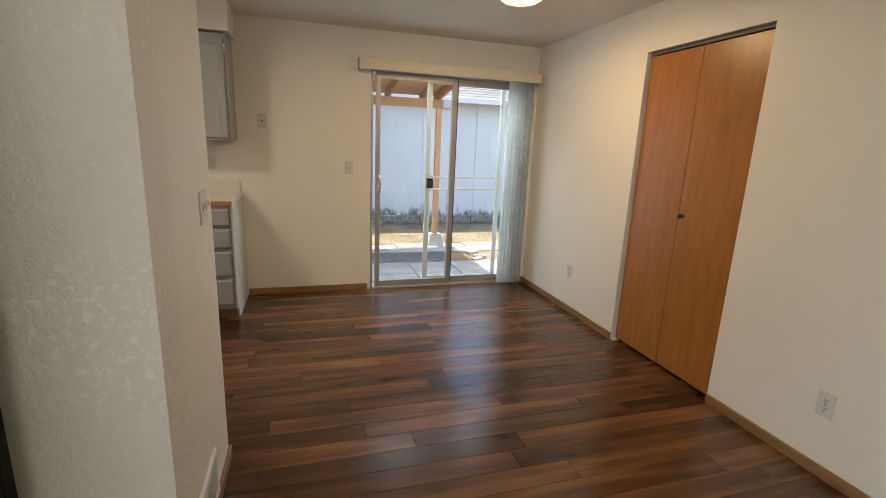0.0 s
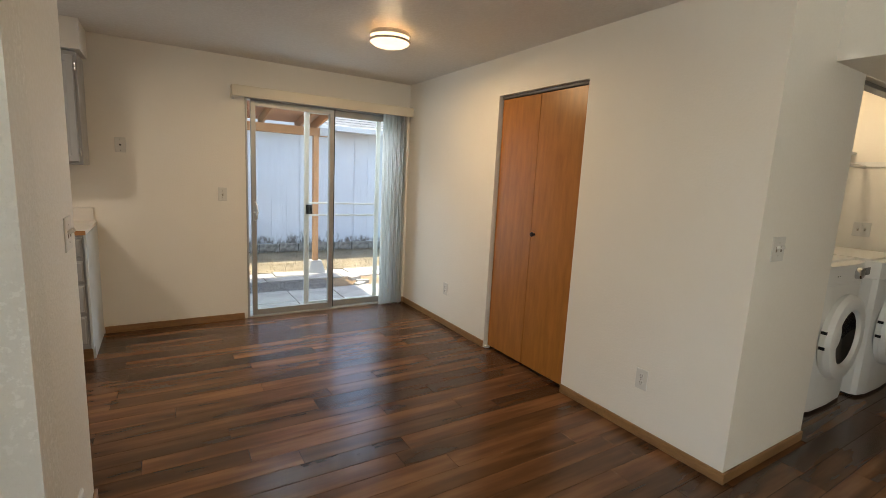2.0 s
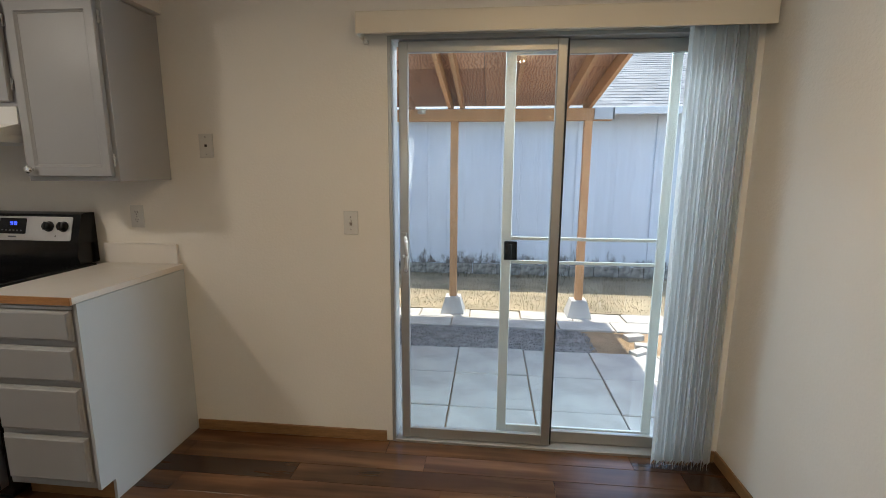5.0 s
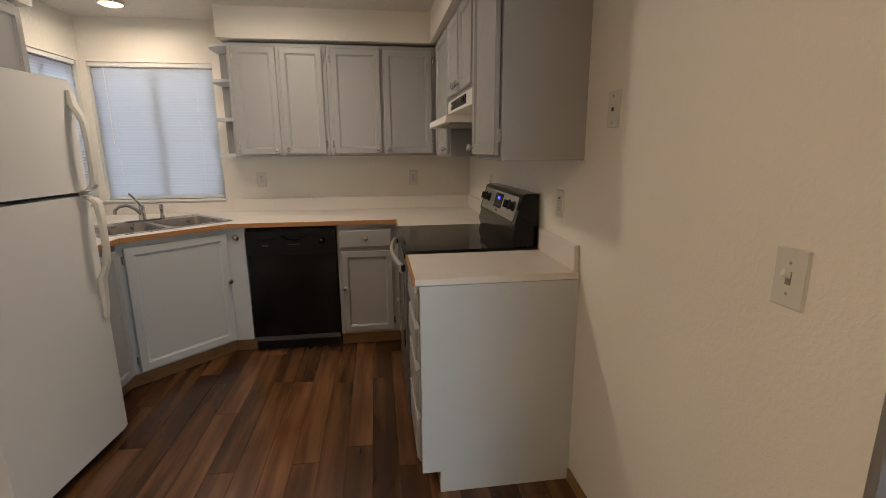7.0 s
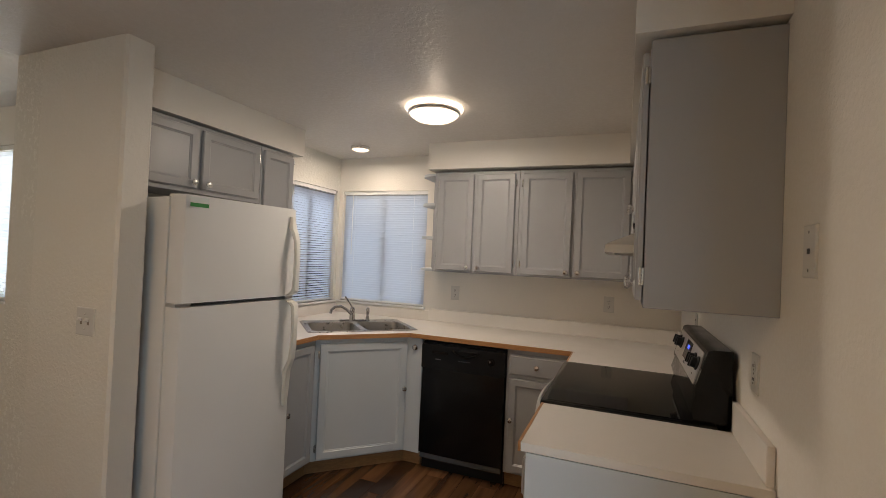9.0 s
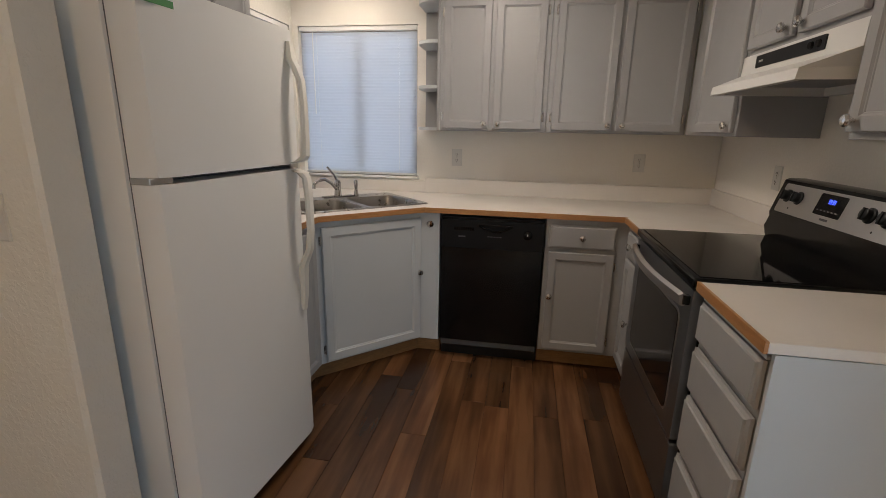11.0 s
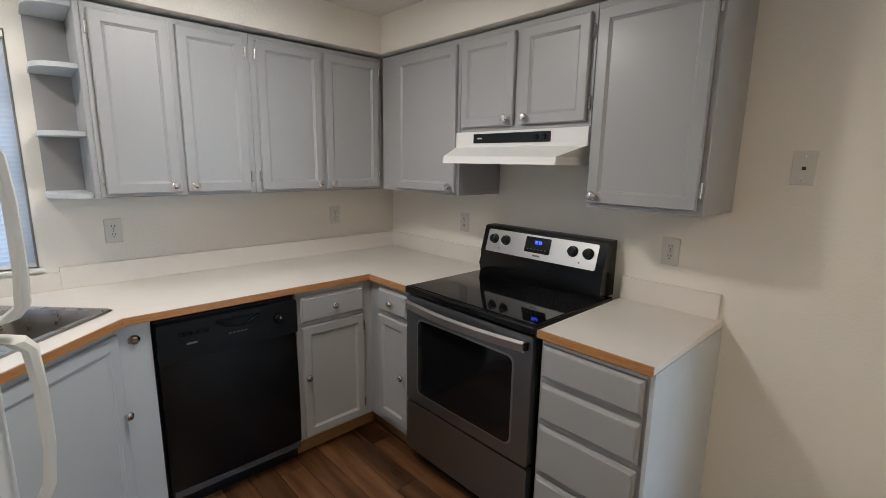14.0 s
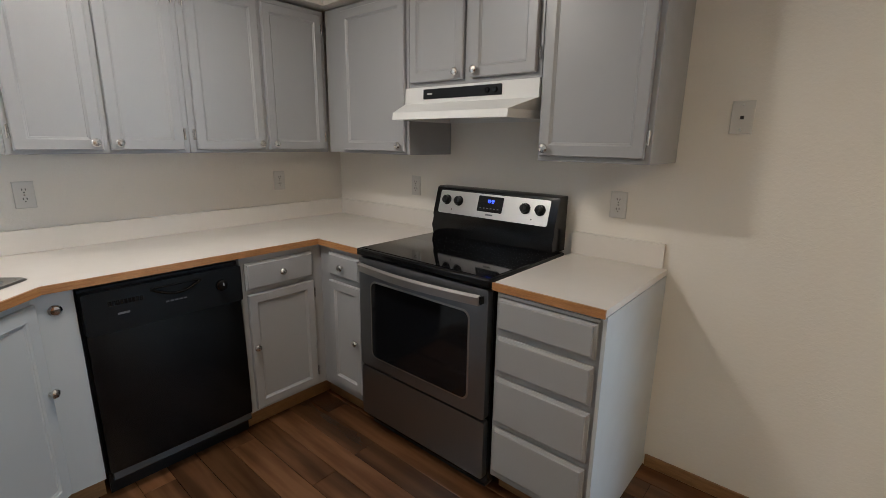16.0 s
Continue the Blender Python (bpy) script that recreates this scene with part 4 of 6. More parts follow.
outer = loop(bm, rrect(-W2, -L2, W2, L2, 0.03), 0.001, ms)
outer2 = loop(bm, rrect(-W2 + 0.008, -L2 + 0.008, W2 - 0.008, L2 - 0.008, 0.026), 0.007, ms)
n = len(outer)
for k in range(n):
    bm.faces.new([outer[k], outer[(k + 1) % n], outer2[(k + 1) % n], outer2[k]])
bowls = [rrect(-0.150, -0.355, 0.235, -0.018, 0.05), rrect(-0.150, 0.018, 0.235, 0.355, 0.05)]
rims = [loop(bm, b, 0.005, ms) for b in bowls]
es = [bm.edges.new((a, b)) for ring in [outer2] + rims for a, b in zip(ring, ring[1:] + ring[:1]) if not bm.edges.get((a, b))] + [bm.edges.get((a, b)) for a, b in zip(outer2, outer2[1:] + outer2[:1])]
bmesh.ops.triangle_fill(bm, use_beauty=True, edges=list(set(es)))
part("deck", bm, SINK, sk)
for x0, y0, x1, y1 in ((-0.150, -0.355, 0.235, -0.018), (-0.150, 0.018, 0.235, 0.355)):
    bm = bm_new()
    rings = [loop(bm, rrect(x0 + i, y0 + i, x1 - i, y1 - i, r), z, ms) for i, r, z in ((0, 0.05, 0.005), (0.006, 0.048, -0.01), (0.012, 0.05, -0.13), (0.04, 0.05, -0.165), (0.14, 0.02, -0.172))]
    for a, b in zip(rings, rings[1:]):
        for k in range(len(a)):
            bm.faces.new([a[k], a[(k + 1) % len(a)], b[(k + 1) % len(a)], b[k]])
    bm.faces.new(rings[-1])
    part("bowl", bm, SINK, sk, smooth=True)
fc = thing("faucet", (SINK_C.x - 0.14, SINK_C.y - 0.14, CT), "chrome single-lever kitchen faucet with a side spray", "faucet")
bm = bm_new()
prism(bm, [(-0.222, -0.10), (-0.176, -0.10), (-0.170, 0.0), (-0.176, 0.10), (-0.222, 0.10), (-0.228, 0)], 0.006, 0.016)
bmesh.ops.transform(bm, matrix=ms, verts=bm.verts)
part("deck_plate", bm, CHROME, fc)
bm = bm_new()
lathe(bm, [(0.024, 0.014), (0.021, 0.05), (0.019, 0.085), (0.021, 0.10), (0.014, 0.115), (0, 0.118)], ms @ Matrix.Translation((-0.2, 0, 0)), 20)
part("body", bm, CHROME, fc, smooth=True)
bm = bm_new()
tube(bm, [ms @ Vector(p) for p in ((-0.195, -0.005, 0.055), (-0.175, -0.05, 0.10), (-0.155, -0.10, 0.128), (-0.135, -0.15, 0.125), (-0.125, -0.178, 0.105), (-0.122, -0.184, 0.078))], 0.0105, 12)
part("spout", bm, CHROME, fc, smooth=True)
bm = bm_new()
tube(bm, [ms @ Vector(p) for p in ((-0.2, 0, 0.108), (-0.205, -0.022, 0.15), (-0.212, -0.06, 0.20))], 0.007, 10)
part("lever", bm, CHROME, fc, smooth=True)
bm = bm_new()
lathe(bm, [(0.019, 0.006), (0.014, 0.03), (0.011, 0.05), (0.014, 0.075), (0.015, 0.10), (0.009, 0.112), (0, 0.113)], ms @ Matrix.Translation((-0.2, 0.125, 0)), 16)
part("side_spray", bm, CHROME, fc, smooth=True)

# ---- appliances ----
def extrude_x(bm, prof, x0, x1):
    """A (y, z) outline drawn out along x."""
    a, b = [bm.verts.new((x0, y, z)) for y, z in prof], [bm.verts.new((x1, y, z)) for y, z in prof]
    n = len(prof)
    for k in range(n):
        bm.faces.new([a[k], a[(k + 1) % n], b[(k + 1) % n], b[k]])
    bm.faces.new(a[::-1])
    bm.faces.new(b)
    return bm


def soften(bm, offset, seg=2, angle=30):
    es = [e for e in bm.edges if len(e.link_faces) == 2 and e.calc_face_angle(0) > radians(angle)]
    bmesh.ops.bevel(bm, geom=es, offset=offset, segments=seg, profile=0.5, affect="EDGES")


def rounded_panel(bm, x0, z0, x1, z1, r, m, d0, d1, n=5):
    """A rounded rectangle plate on the face m, from depth d0 to d1."""
    lo, hi = loop(bm, rrect(x0, z0, x1, z1, r, n), d0, m), loop(bm, rrect(x0, z0, x1, z1, r, n), d1, m)
    k = len(lo)
    for i in range(k):
        bm.faces.new([lo[i], lo[(i + 1) % k], hi[(i + 1) % k], hi[i]])
    bm.faces.new(lo[::-1])
    bm.faces.new(hi)
    return bm


# Electric range.
RX0, RX1, RY = -1.700, -0.942, 3.905
rg = thing("range", ((RX0 + RX1) / 2, RY, 0), "stainless and black freestanding electric range with a glass top", "range")
bm = bm_new()
box(bm, RX0, RY + 0.03, 0.03, RX1, 4.545, 0.905, 0.004)
part("body", bm, BLACK, rg)
bm = bm_new()
box(bm, RX0 - 0.004, RY - 0.012, 0.905, RX1 + 0.004, 4.50, 0.938, 0.008, 3)
ct = part("cooktop", bm, BLACK, rg, "black glass cooktop", True)
bm = bm_new()
box(bm, RX0 + 0.012, RY + 0.010, 0.9385, RX1 - 0.012, 4.43, 0.9405)
part("glass", bm, GLASSTOP, ct)
mf = facing(RX0, RY, 0, 270)
RW = RX1 - RX0
bm = bm_new()
rounded_panel(bm, 0.004, 0.350, RW - 0.004, 0.895, 0.012, mf, -0.03, 0.004)
dr = part("oven_door", bm, DARKSTEEL, rg, "dark stainless oven door")
bm = bm_new()
rounded_panel(bm, 0.085, 0.405, RW - 0.085, 0.795, 0.035, mf, 0.0035, 0.0065)
part("window_surround", bm, STEELB, dr, "bright steel trim round the window")
bm = bm_new()
rounded_panel(bm, 0.093, 0.413, RW - 0.093, 0.787, 0.03, mf, 0.006, 0.0085)
part("window_glass", bm, OVENGLASS, dr, "black oven window")
bm = bm_new()
prof = []
for k in range(15):
    u = k / 14
    prof.append((0.03 + u * (RW - 0.06), 0.022 + 0.030 * math.sin(math.pi * u)))
rings = []
for u, d in prof:
    rings.append([bm.verts.new(mf @ Vector((u, v, d + w))) for v, w in ((0.832, 0.0), (0.836, 0.010), (0.868, 0.014), (0.876, 0.0), (0.868, -0.010), (0.836, -0.008))])
for a, b in zip(rings, rings[1:]):
    for k in range(6):
        bm.faces.new([a[k], a[(k + 1) % 6], b[(k + 1) % 6], b[k]])
bm.faces.new(rings[0][::-1])
bm.faces.new(rings[-1])
part("handle", bm, STEELB, dr, "bright stainless bar handle", True)
for u in (0.034, RW - 0.034):
    bm = bm_new()
    nest(bm, 0.024, 0.03, [(0, 0.003), (0, 0.024)], mf @ Matrix.Translation((u - 0.012, 0.84, 0)))
    part("handle_mount", bm, BLACKMAT, dr)
bm = bm_new()
rounded_panel(bm, 0.004, 0.075, RW - 0.004, 0.338, 0.012, mf, -0.03, 0.002)
part("storage_drawer", bm, DARKSTEEL, rg, "dark stainless storage drawer")
bm = bm_new()
box(bm, RX0 + 0.02, RY + 0.05, 0.0, RX1 - 0.02, 4.5, 0.075)
part("plinth", bm, BLACKMAT, rg)
bm = bm_new()
extrude_x(bm, [(4.430, 0.938), (4.418, 0.985), (4.432, 1.030), (4.428, 1.048), (4.468, 1.188), (4.483, 1.195), (4.545, 1.195), (4.545, 0.938)], RX0 + 0.004, RX1 - 0.022)
soften(bm, 0.006, 2, 20)
bg = part("backguard", bm, BLACK, rg, "black backguard", True)
mg = Matrix.Translation((RX0 + 0.004, 4.428, 1.048)) @ pose(0, 0, 0, 90 - math.degrees(math.atan2(0.040, 0.140)))
GW = RW - 0.026
bm = bm_new()
rounded_panel(bm, 0.034, 0.010, GW - 0.040, 0.132, 0.010, mg, -0.001, 0.003)
cp = part("control_panel", bm, STEELB, bg, "brushed steel control panel")
bm = bm_new()
rounded_panel(bm, 0.290, 0.042, 0.440, 0.122, 0.006, mg, 0.003, 0.005)
part("display", bm, BLACK, cp, "black clock display")
for k, (a, b) in enumerate(((0, 6), (1, 6), (3, 6), (4, 6))):
    bm = bm_new()
    u = 0.350 + k * 0.009 + (0.004 if k > 1 else 0)
    for du, dv, w, h in ((0, 0, 0.006, 0.0018), (0, 0.007, 0.006, 0.0018), (0, 0.014, 0.006, 0.0018), (0.0048, 0, 0.0018, 0.0158), (0, 0.007, 0.0018, 0.009)):
        nest(bm, w, h, [(0, 0.005), (0, 0.0056)], mg @ Matrix.Translation((u + du, 0.088 + dv, 0)))
    part("digit", bm, CLOCK, cp, "blue clock digit")
for k in range(6):
    bm = bm_new()
    nest(bm, 0.010, 0.004, [(0, 0.005), (0, 0.0055)], mg @ Matrix.Translation((0.305 + k * 0.021, 0.058, 0)))
    part("button", bm, GASKET, cp)
bm = bm_new()
nest(bm, 0.045, 0.008, [(0, 0.003), (0, 0.0036)], mg @ Matrix.Translation((0.345, 0.024, 0)))
part("badge", bm, GASKET, cp)
for u in (0.085, 0.165, GW - 0.165, GW - 0.085):
    bm = bm_new()
    lathe(bm, [(0.027, 0.003), (0.026, 0.008), (0.021, 0.011), (0.019, 0.027), (0.016, 0.029), (0, 0.029)], mg @ Matrix.Translation((u, 0.082, 0)), 20)
    nest(bm, 0.008, 0.04, [(0, 0.020), (0, 0.033), (0.002, 0.034)], mg @ Matrix.Translation((u - 0.004, 0.062, 0)))
    part("knob", bm, BLACKMAT, cp, "black control knob", True)
for u in (0.125, GW - 0.125):
    bm = bm_new()
    lathe(bm, [(0.004, 0.003), (0.003, 0.0045), (0, 0.0045)], mg @ Matrix.Translation((u, 0.034, 0)), 8)
    part("indicator", bm, SLOT, cp)

# Range hood.
hd = thing("range_hood", (-1.32, 4.3, 1.53), "white enamelled range hood with a black vent strip", "range hood")
bm = bm_new()
HX0, HX1 = -1.703, -0.966
sections = [[(HX0, NY - 0.004), (HX0, 4.225), (HX1, 4.225), (HX1, NY - 0.004)], [(HX0, NY - 0.004), (HX0, 4.222), (HX1, 4.222), (HX1, NY - 0.004)],
            [(HX0, NY - 0.004), (HX0 + 0.03, 4.11), (HX1 - 0.065, 4.11), (HX1, NY - 0.004)], [(HX0, NY - 0.004), (HX0 + 0.03, 4.105), (HX1 - 0.065, 4.105), (HX1, NY - 0.004)]]
rings = [[bm.verts.new((x, y, z)) for x, y in s] for s, z in zip(sections, (1.679, 1.606, 1.560, 1.528))]
for a, b in zip(rings, rings[1:]):
    for k in range(4):
        bm.faces.new([a[k], a[(k + 1) % 4], b[(k + 1) % 4], b[k]])
bm.faces.new(rings[0])
inner = [bm.verts.new((x, y, 1.528)) for x, y in ((HX0 + 0.03, NY - 0.03), (HX0 + 0.05, 4.135), (HX1 - 0.085, 4.135), (HX1 - 0.03, NY - 0.03))]
deep = [bm.verts.new((v.co.x, v.co.y, 1.56)) for v in inner]
for a, b in ((rings[-1], inner), (inner, deep)):
    for k in range(4):
        bm.faces.new([a[k], a[(k + 1) % 4], b[(k + 1) % 4], b[k]])
bm.faces.new(deep)
part("canopy", bm, WHITE, hd)
mh = facing(HX0, 4.223, 0, 270)
bm = bm_new()
rounded_panel(bm, 0.125, 1.624, 0.565, 1.668, 0.004, mh, -0.002, 0.004)
vp = part("vent_strip", bm, BLACKMAT, hd, "black control strip")
for u in (0.495, 0.535):
    bm = bm_new()
    lathe(bm, [(0.012, 0.004), (0.010, 0.012), (0, 0.012)], mh @ Matrix.Translation((u, 1.646, 0)), 14)
    part("knob", bm, BLACK, vp, smooth=True)
bm = bm_new()
nest(bm, 0.03, 0.007, [(0, 0.004), (0, 0.0046)], mh @ Matrix.Translation((0.15, 1.643, 0)))
part("badge", bm, PLATE, vp)
bm = bm_new()
box(bm, -1.52, 4.20, 1.548, -1.18, 4.46, 1.5605)
part("filter", bm, DARKSTEEL, hd, "grey mesh filter")

# Dishwasher.
DX = -2.034
dw = thing("dishwasher", (DX, 3.195, 0), "black built-in dishwasher under the worktop", "dishwasher")
bm = bm_new()
box(bm, WX + 0.06, 2.893, 0.10, DX - 0.03, 3.486, 0.886, 0.003)
part("body", bm, BLACKMAT, dw)
md = facing(DX, 2.893, 0, 0)
bm = bm_new()
NU, NV = 10, 16                 # the door skin bulges a little
skin = []
for j in range(NV + 1):
    v = 0.125 + 0.580 * j / NV
    skin.append([bm.verts.new(md @ Vector((0.006 + 0.583 * i / NU, v, 0.026 * (1 - ((v - 0.30) / 0.405) ** 2) * (1 - 0.35 * (2 * i / NU - 1) ** 4) - 0.012))) for i in range(NU + 1)])
for a, b in zip(skin, skin[1:]):
    for k in range(NU):
        bm.faces.new([a[k], a[k + 1], b[k + 1], b[k]])
rim = skin[0] + [r[-1] for r in skin[1:]] + skin[-1][-2::-1] + [r[0] for r in skin[-2:0:-1]]
inv = md.inverted()
low = []
for vtx in rim:
    p = inv @ vtx.co
    low.append(bm.verts.new(md @ Vector((p.x, p.y, -0.03))))
for k in range(len(rim)):
    bm.faces.new([rim[k], rim[(k + 1) % len(rim)], low[(k + 1) % len(rim)], low[k]])
bm.faces.new(low)
part("door", bm, DWGLOSS, dw, "glossy black door panel", True)
bm = bm_new()
rounded_panel(bm, 0.004, 0.708, 0.591, 0.872, 0.008, md, -0.03, 0.010)
cpd = part("control_panel", bm, BLACKMAT, dw, "black plastic control panel")
bm = bm_new()
nest(bm, 0.19, 0.006, [(0, 0.009), (0, 0.019), (0.002, 0.021)], md @ Matrix.Translation((0.225, 0.846, 0)))
tube(bm, [md @ Vector((0.225 + 0.19 * k / 10, 0.845 - 0.034 * math.sin(math.pi * k / 10), 0.012)) for k in range(11)], 0.006, 8)
part("handle_pocket", bm, BLACK, cpd, smooth=True)
for k in range(9):
    bm = bm_new()
    nest(bm, 0.010, 0.018, [(0, 0.009), (0, 0.0125)], md @ Matrix.Translation((0.082 + 0.013 * k, 0.812, 0)))
    part("vent_slot", bm, BLACK, cpd)
bm = bm_new()
nest(bm, 0.04, 0.008, [(0, 0.009), (0, 0.0106)], md @ Matrix.Translation((0.108, 0.772, 0)))
part("badge", bm, GASKET, cpd)
for k in range(5):
    bm = bm_new()
    nest(bm, 0.012, 0.006, [(0, 0.009), (0, 0.0106)], md @ Matrix.Translation((0.275 + 0.017 * k, 0.778, 0)))
    part("button", bm, GASKET, cpd)
bm = bm_new()
lathe(bm, [(0.026, 0.010), (0.024, 0.020), (0.018, 0.022), (0.016, 0.034), (0, 0.035)], md @ Matrix.Translation((0.500, 0.800, 0)), 20)
dial = part("dial", bm, BLACK, cpd, "black round dial", True)
bm = bm_new()
nest(bm, 0.003, 0.014, [(0, 0.034), (0, 0.0358)], md @ Matrix.Translation((0.4985, 0.801, 0)))
part("pointer", bm, PLATE, dial, "pale pointer mark")
bm = bm_new()
box(bm, DX - 0.075, 2.90, 0.0, DX - 0.060, 3.486, 0.10)
part("kick_plate", bm, BLACKMAT, dw)
# The trim's blue paints in the light-blue reflection along the door's foot.
bm = bm_new()
box(bm, DX - 0.03, 2.905, 0.085, DX - 0.002, 3.480, 0.122, 0.003)
part("lower_trim", bm, plain("blue_sheen_trim", (0.16, 0.19, 0.22), 0.22, 0.7), dw, "lower trim with a bluish reflection painted into its colour")

# Refrigerator.
FX0, FX1, FF = -1.168, -0.500, 2.42
fg = thing("refrigerator", (FX1, FF, 0), "white top-freezer refrigerator with cream handles", "refrigerator")
bm = bm_new()
box(bm, FX0, 1.725, 0.03, FX1, 2.318, 1.693, 0.006, 2)
part("body", bm, WHITE, fg, smooth=True)
bm = bm_new()
box(bm, FX0 + 0.01, 2.318, 0.10, FX1 - 0.01, 2.334, 1.685)
part("gasket", bm, GASKET, fg)
doors = []
for z0, z1, nm in ((0.052, 1.213, "fresh_food_door"), (1.231, 1.703, "freezer_door")):
    bm = bm_new()
    prism(bm, [(FX0, 2.334), (FX1, 2.334), (FX1, 2.375), (FX1 - 0.02, 2.405), (FX1 - 0.07, FF), (FX0 + 0.05, FF), (FX0 + 0.012, 2.408), (FX0, 2.385)], z0, z1)
    soften(bm, 0.006, 2, 60)
    doors.append(part(nm, bm, WHITE, fg, smooth=True))
mr = facing(FX1, FF, 0, 90)    # x runs towards the handle side
HU = -(FX0 - FX1) - 0.052


def grip(door, pts, w):
    bm = bm_new()
    rings = []
    for v, d, s in pts:
        rings.append([bm.verts.new(mr @ Vector((HU + a * w * s, v, d + b * 0.011 * s))) for a, b in ((-0.5, -1), (0.5, -1), (0.62, 0), (0.42, 1), (-0.42, 1), (-0.62, 0))])
    for a, b in zip(rings, rings[1:]):
        for k in range(6):
            bm.faces.new([a[k], a[(k + 1) % 6], b[(k + 1) % 6], b[k]])
    bm.faces.new(rings[0][::-1])
    bm.faces.new(rings[-1])
    part("handle", bm, CREAM, door, "cream plastic bow handle", True)


grip(doors[1], [(1.236, 0.004, 1.3), (1.244, 0.03, 1.25), (1.263, 0.048, 1.0), (1.33, 0.052, 0.9), (1.45, 0.052, 0.85), (1.53, 0.046, 0.9), (1.575, 0.028, 1.0), (1.60, 0.012, 1.1), (1.66, 0.006, 0.8)], 0.034)
grip(doors[0], [(1.208, 0.004, 1.3), (1.200, 0.03, 1.25), (1.180, 0.048, 1.0), (1.10, 0.054, 0.9), (0.98, 0.054, 0.85), (0.90, 0.046, 0.9), (0.855, 0.026, 1.0), (0.83, 0.014, 1.1), (0.70, 0.010, 0.9), (0.64, 0.004, 0.7)], 0.034)
bm = bm_new()
box(bm, FX1 - 0.07, 2.335, 1.2135, FX1 + 0.004, 2.40, 1.2305, 0.002)
part("hinge", bm, STEELB, fg, "steel centre hinge")
bm = bm_new()
box(bm, FX0 + 0.004, 2.335, 1.2135, FX0 + 0.06, 2.405, 1.2305, 0.002)
part("latch_plate", bm, STEELB, fg)
bm = bm_new()
box(bm, FX1 - 0.09, 2.30, 1.694, FX1 - 0.01, 2.33, 1.706, 0.004)
part("hinge_cover", bm, WHITE, fg)
for u0, v0, w, h, mt, lb in ((0.030, 1.652, 0.088, 0.017, GREEN, "green sticker"), (0.030, 1.670, 0.088, 0.024, plain("pale_sticker", (0.62, 0.66, 0.64), 0.4), "pale sticker")):
    bm = bm_new()
    nest(bm, w, h, [(0, 0.0005), (0, 0.0012)], mr @ Matrix.Translation((u0, v0, 0)))
    part("sticker", bm, mt, doors[1], lb)
bm = bm_new()
box(bm, FX0 + 0.02, 2.31, 0.0, FX1 - 0.02, 2.36, 0.048, 0.003)
part("toe_grille", bm, BLACKMAT, fg, "black toe grille")
fg.rotation_euler = (0, 0, radians(-5.3))
fg.location.y += 0.015


# Washer and dryer in the laundry.
def laundry_machine(name, x0, yf, label, second):
    mc = thing(name, (x0 + 0.34, yf + 0.35, 0), label, "washing machine" if not second else "dryer", "laundry machines")
    w = 0.685
    bm = bm_new()
    out_ = [(x0, yf + 0.74), (x0, yf + 0.06), (x0 + 0.02, yf + 0.03), (x0 + 0.12, yf + 0.008), (x0 + w / 2, yf), (x0 + w - 0.12, yf + 0.008), (x0 + w - 0.02, yf + 0.03), (x0 + w, yf + 0.06), (x0 + w, yf + 0.74)]
    prism(bm, out_, 0.02, 0.86)
    part("cabinet_body", bm, WHITE, mc)
    bm = bm_new()
    prism(bm, out_, 0.862, 0.98)
    soften(bm, 0.01, 2, 50)
    cpn = part("console", bm, WHITE, mc, smooth=True)
    bm = bm_new()
    prism(bm, [(x0 + 0.008, yf + 0.73), (x0 + 0.008, yf + 0.09), (x0 + w - 0.008, yf + 0.09), (x0 + w - 0.008, yf + 0.73)], 0.981, 0.995)
    soften(bm, 0.005, 2, 50)
    part("lid", bm, WHITE, mc)
    mm = facing(x0, yf, 0, 270)
    c = mm @ Matrix.Translation((w / 2, 0.50, 0))
    bm = bm_new()
    lathe(bm, [(0.285, -0.01), (0.288, 0.020), (0.272, 0.048), (0.228, 0.060), (0.192, 0.052), (0.178, 0.030), (0.178, 0.0)], c, 40)
    d = part("door_ring", bm, WHITE, mc, "white round door ring", True)
    bm = bm_new()
    lathe(bm, [(0.179, 0.03), (0.150, 0.018), (0.08, 0.0), (0, -0.004)], c, 32)
    part("door_glass", bm, OVENGLASS, d, "dark domed door glass", True)
    for v in (0.56, 0.46):
        bm = bm_new()
        nest(bm, 0.012, 0.018, [(0, 0), (0, 0.03)], mm @ Matrix.Translation((w / 2 - 0.305, v, 0)))
        part("hinge", bm, BLACKMAT, d)
    bm = bm_new()
    lathe(bm, [(0.040, -0.003), (0.038, 0.024), (0.032, 0.03), (0, 0.03)], mm @ Matrix.Translation((0.46 if not second else 0.34, 0.92, 0)), 24)
    part("dial", bm, CHROME, cpn, "chrome ringed dial", True)
    bm = bm_new()
    nest(bm, 0.15, 0.05, [(0, -0.004), (0, 0.001)], mm @ Matrix.Translation((0.53 if not second else 0.42, 0.895, 0)))
    part("display", bm, BLACK, cpn, "dark display")
    for k in range(4):
        bm = bm_new()
        nest(bm, 0.014, 0.007, [(0, 0.0), (0, 0.003)], mm @ Matrix.Translation((0.16 + 0.035 * k, 0.91, -0.008)))
        part("mark", bm, GASKET, cpn)
    bm = bm_new()
    box(bm, x0 + 0.03, yf + 0.08, 0.0, x0 + w - 0.03, yf + 0.7, 0.02)
    part("foot_base", bm, RUBBER, mc)
    return mc


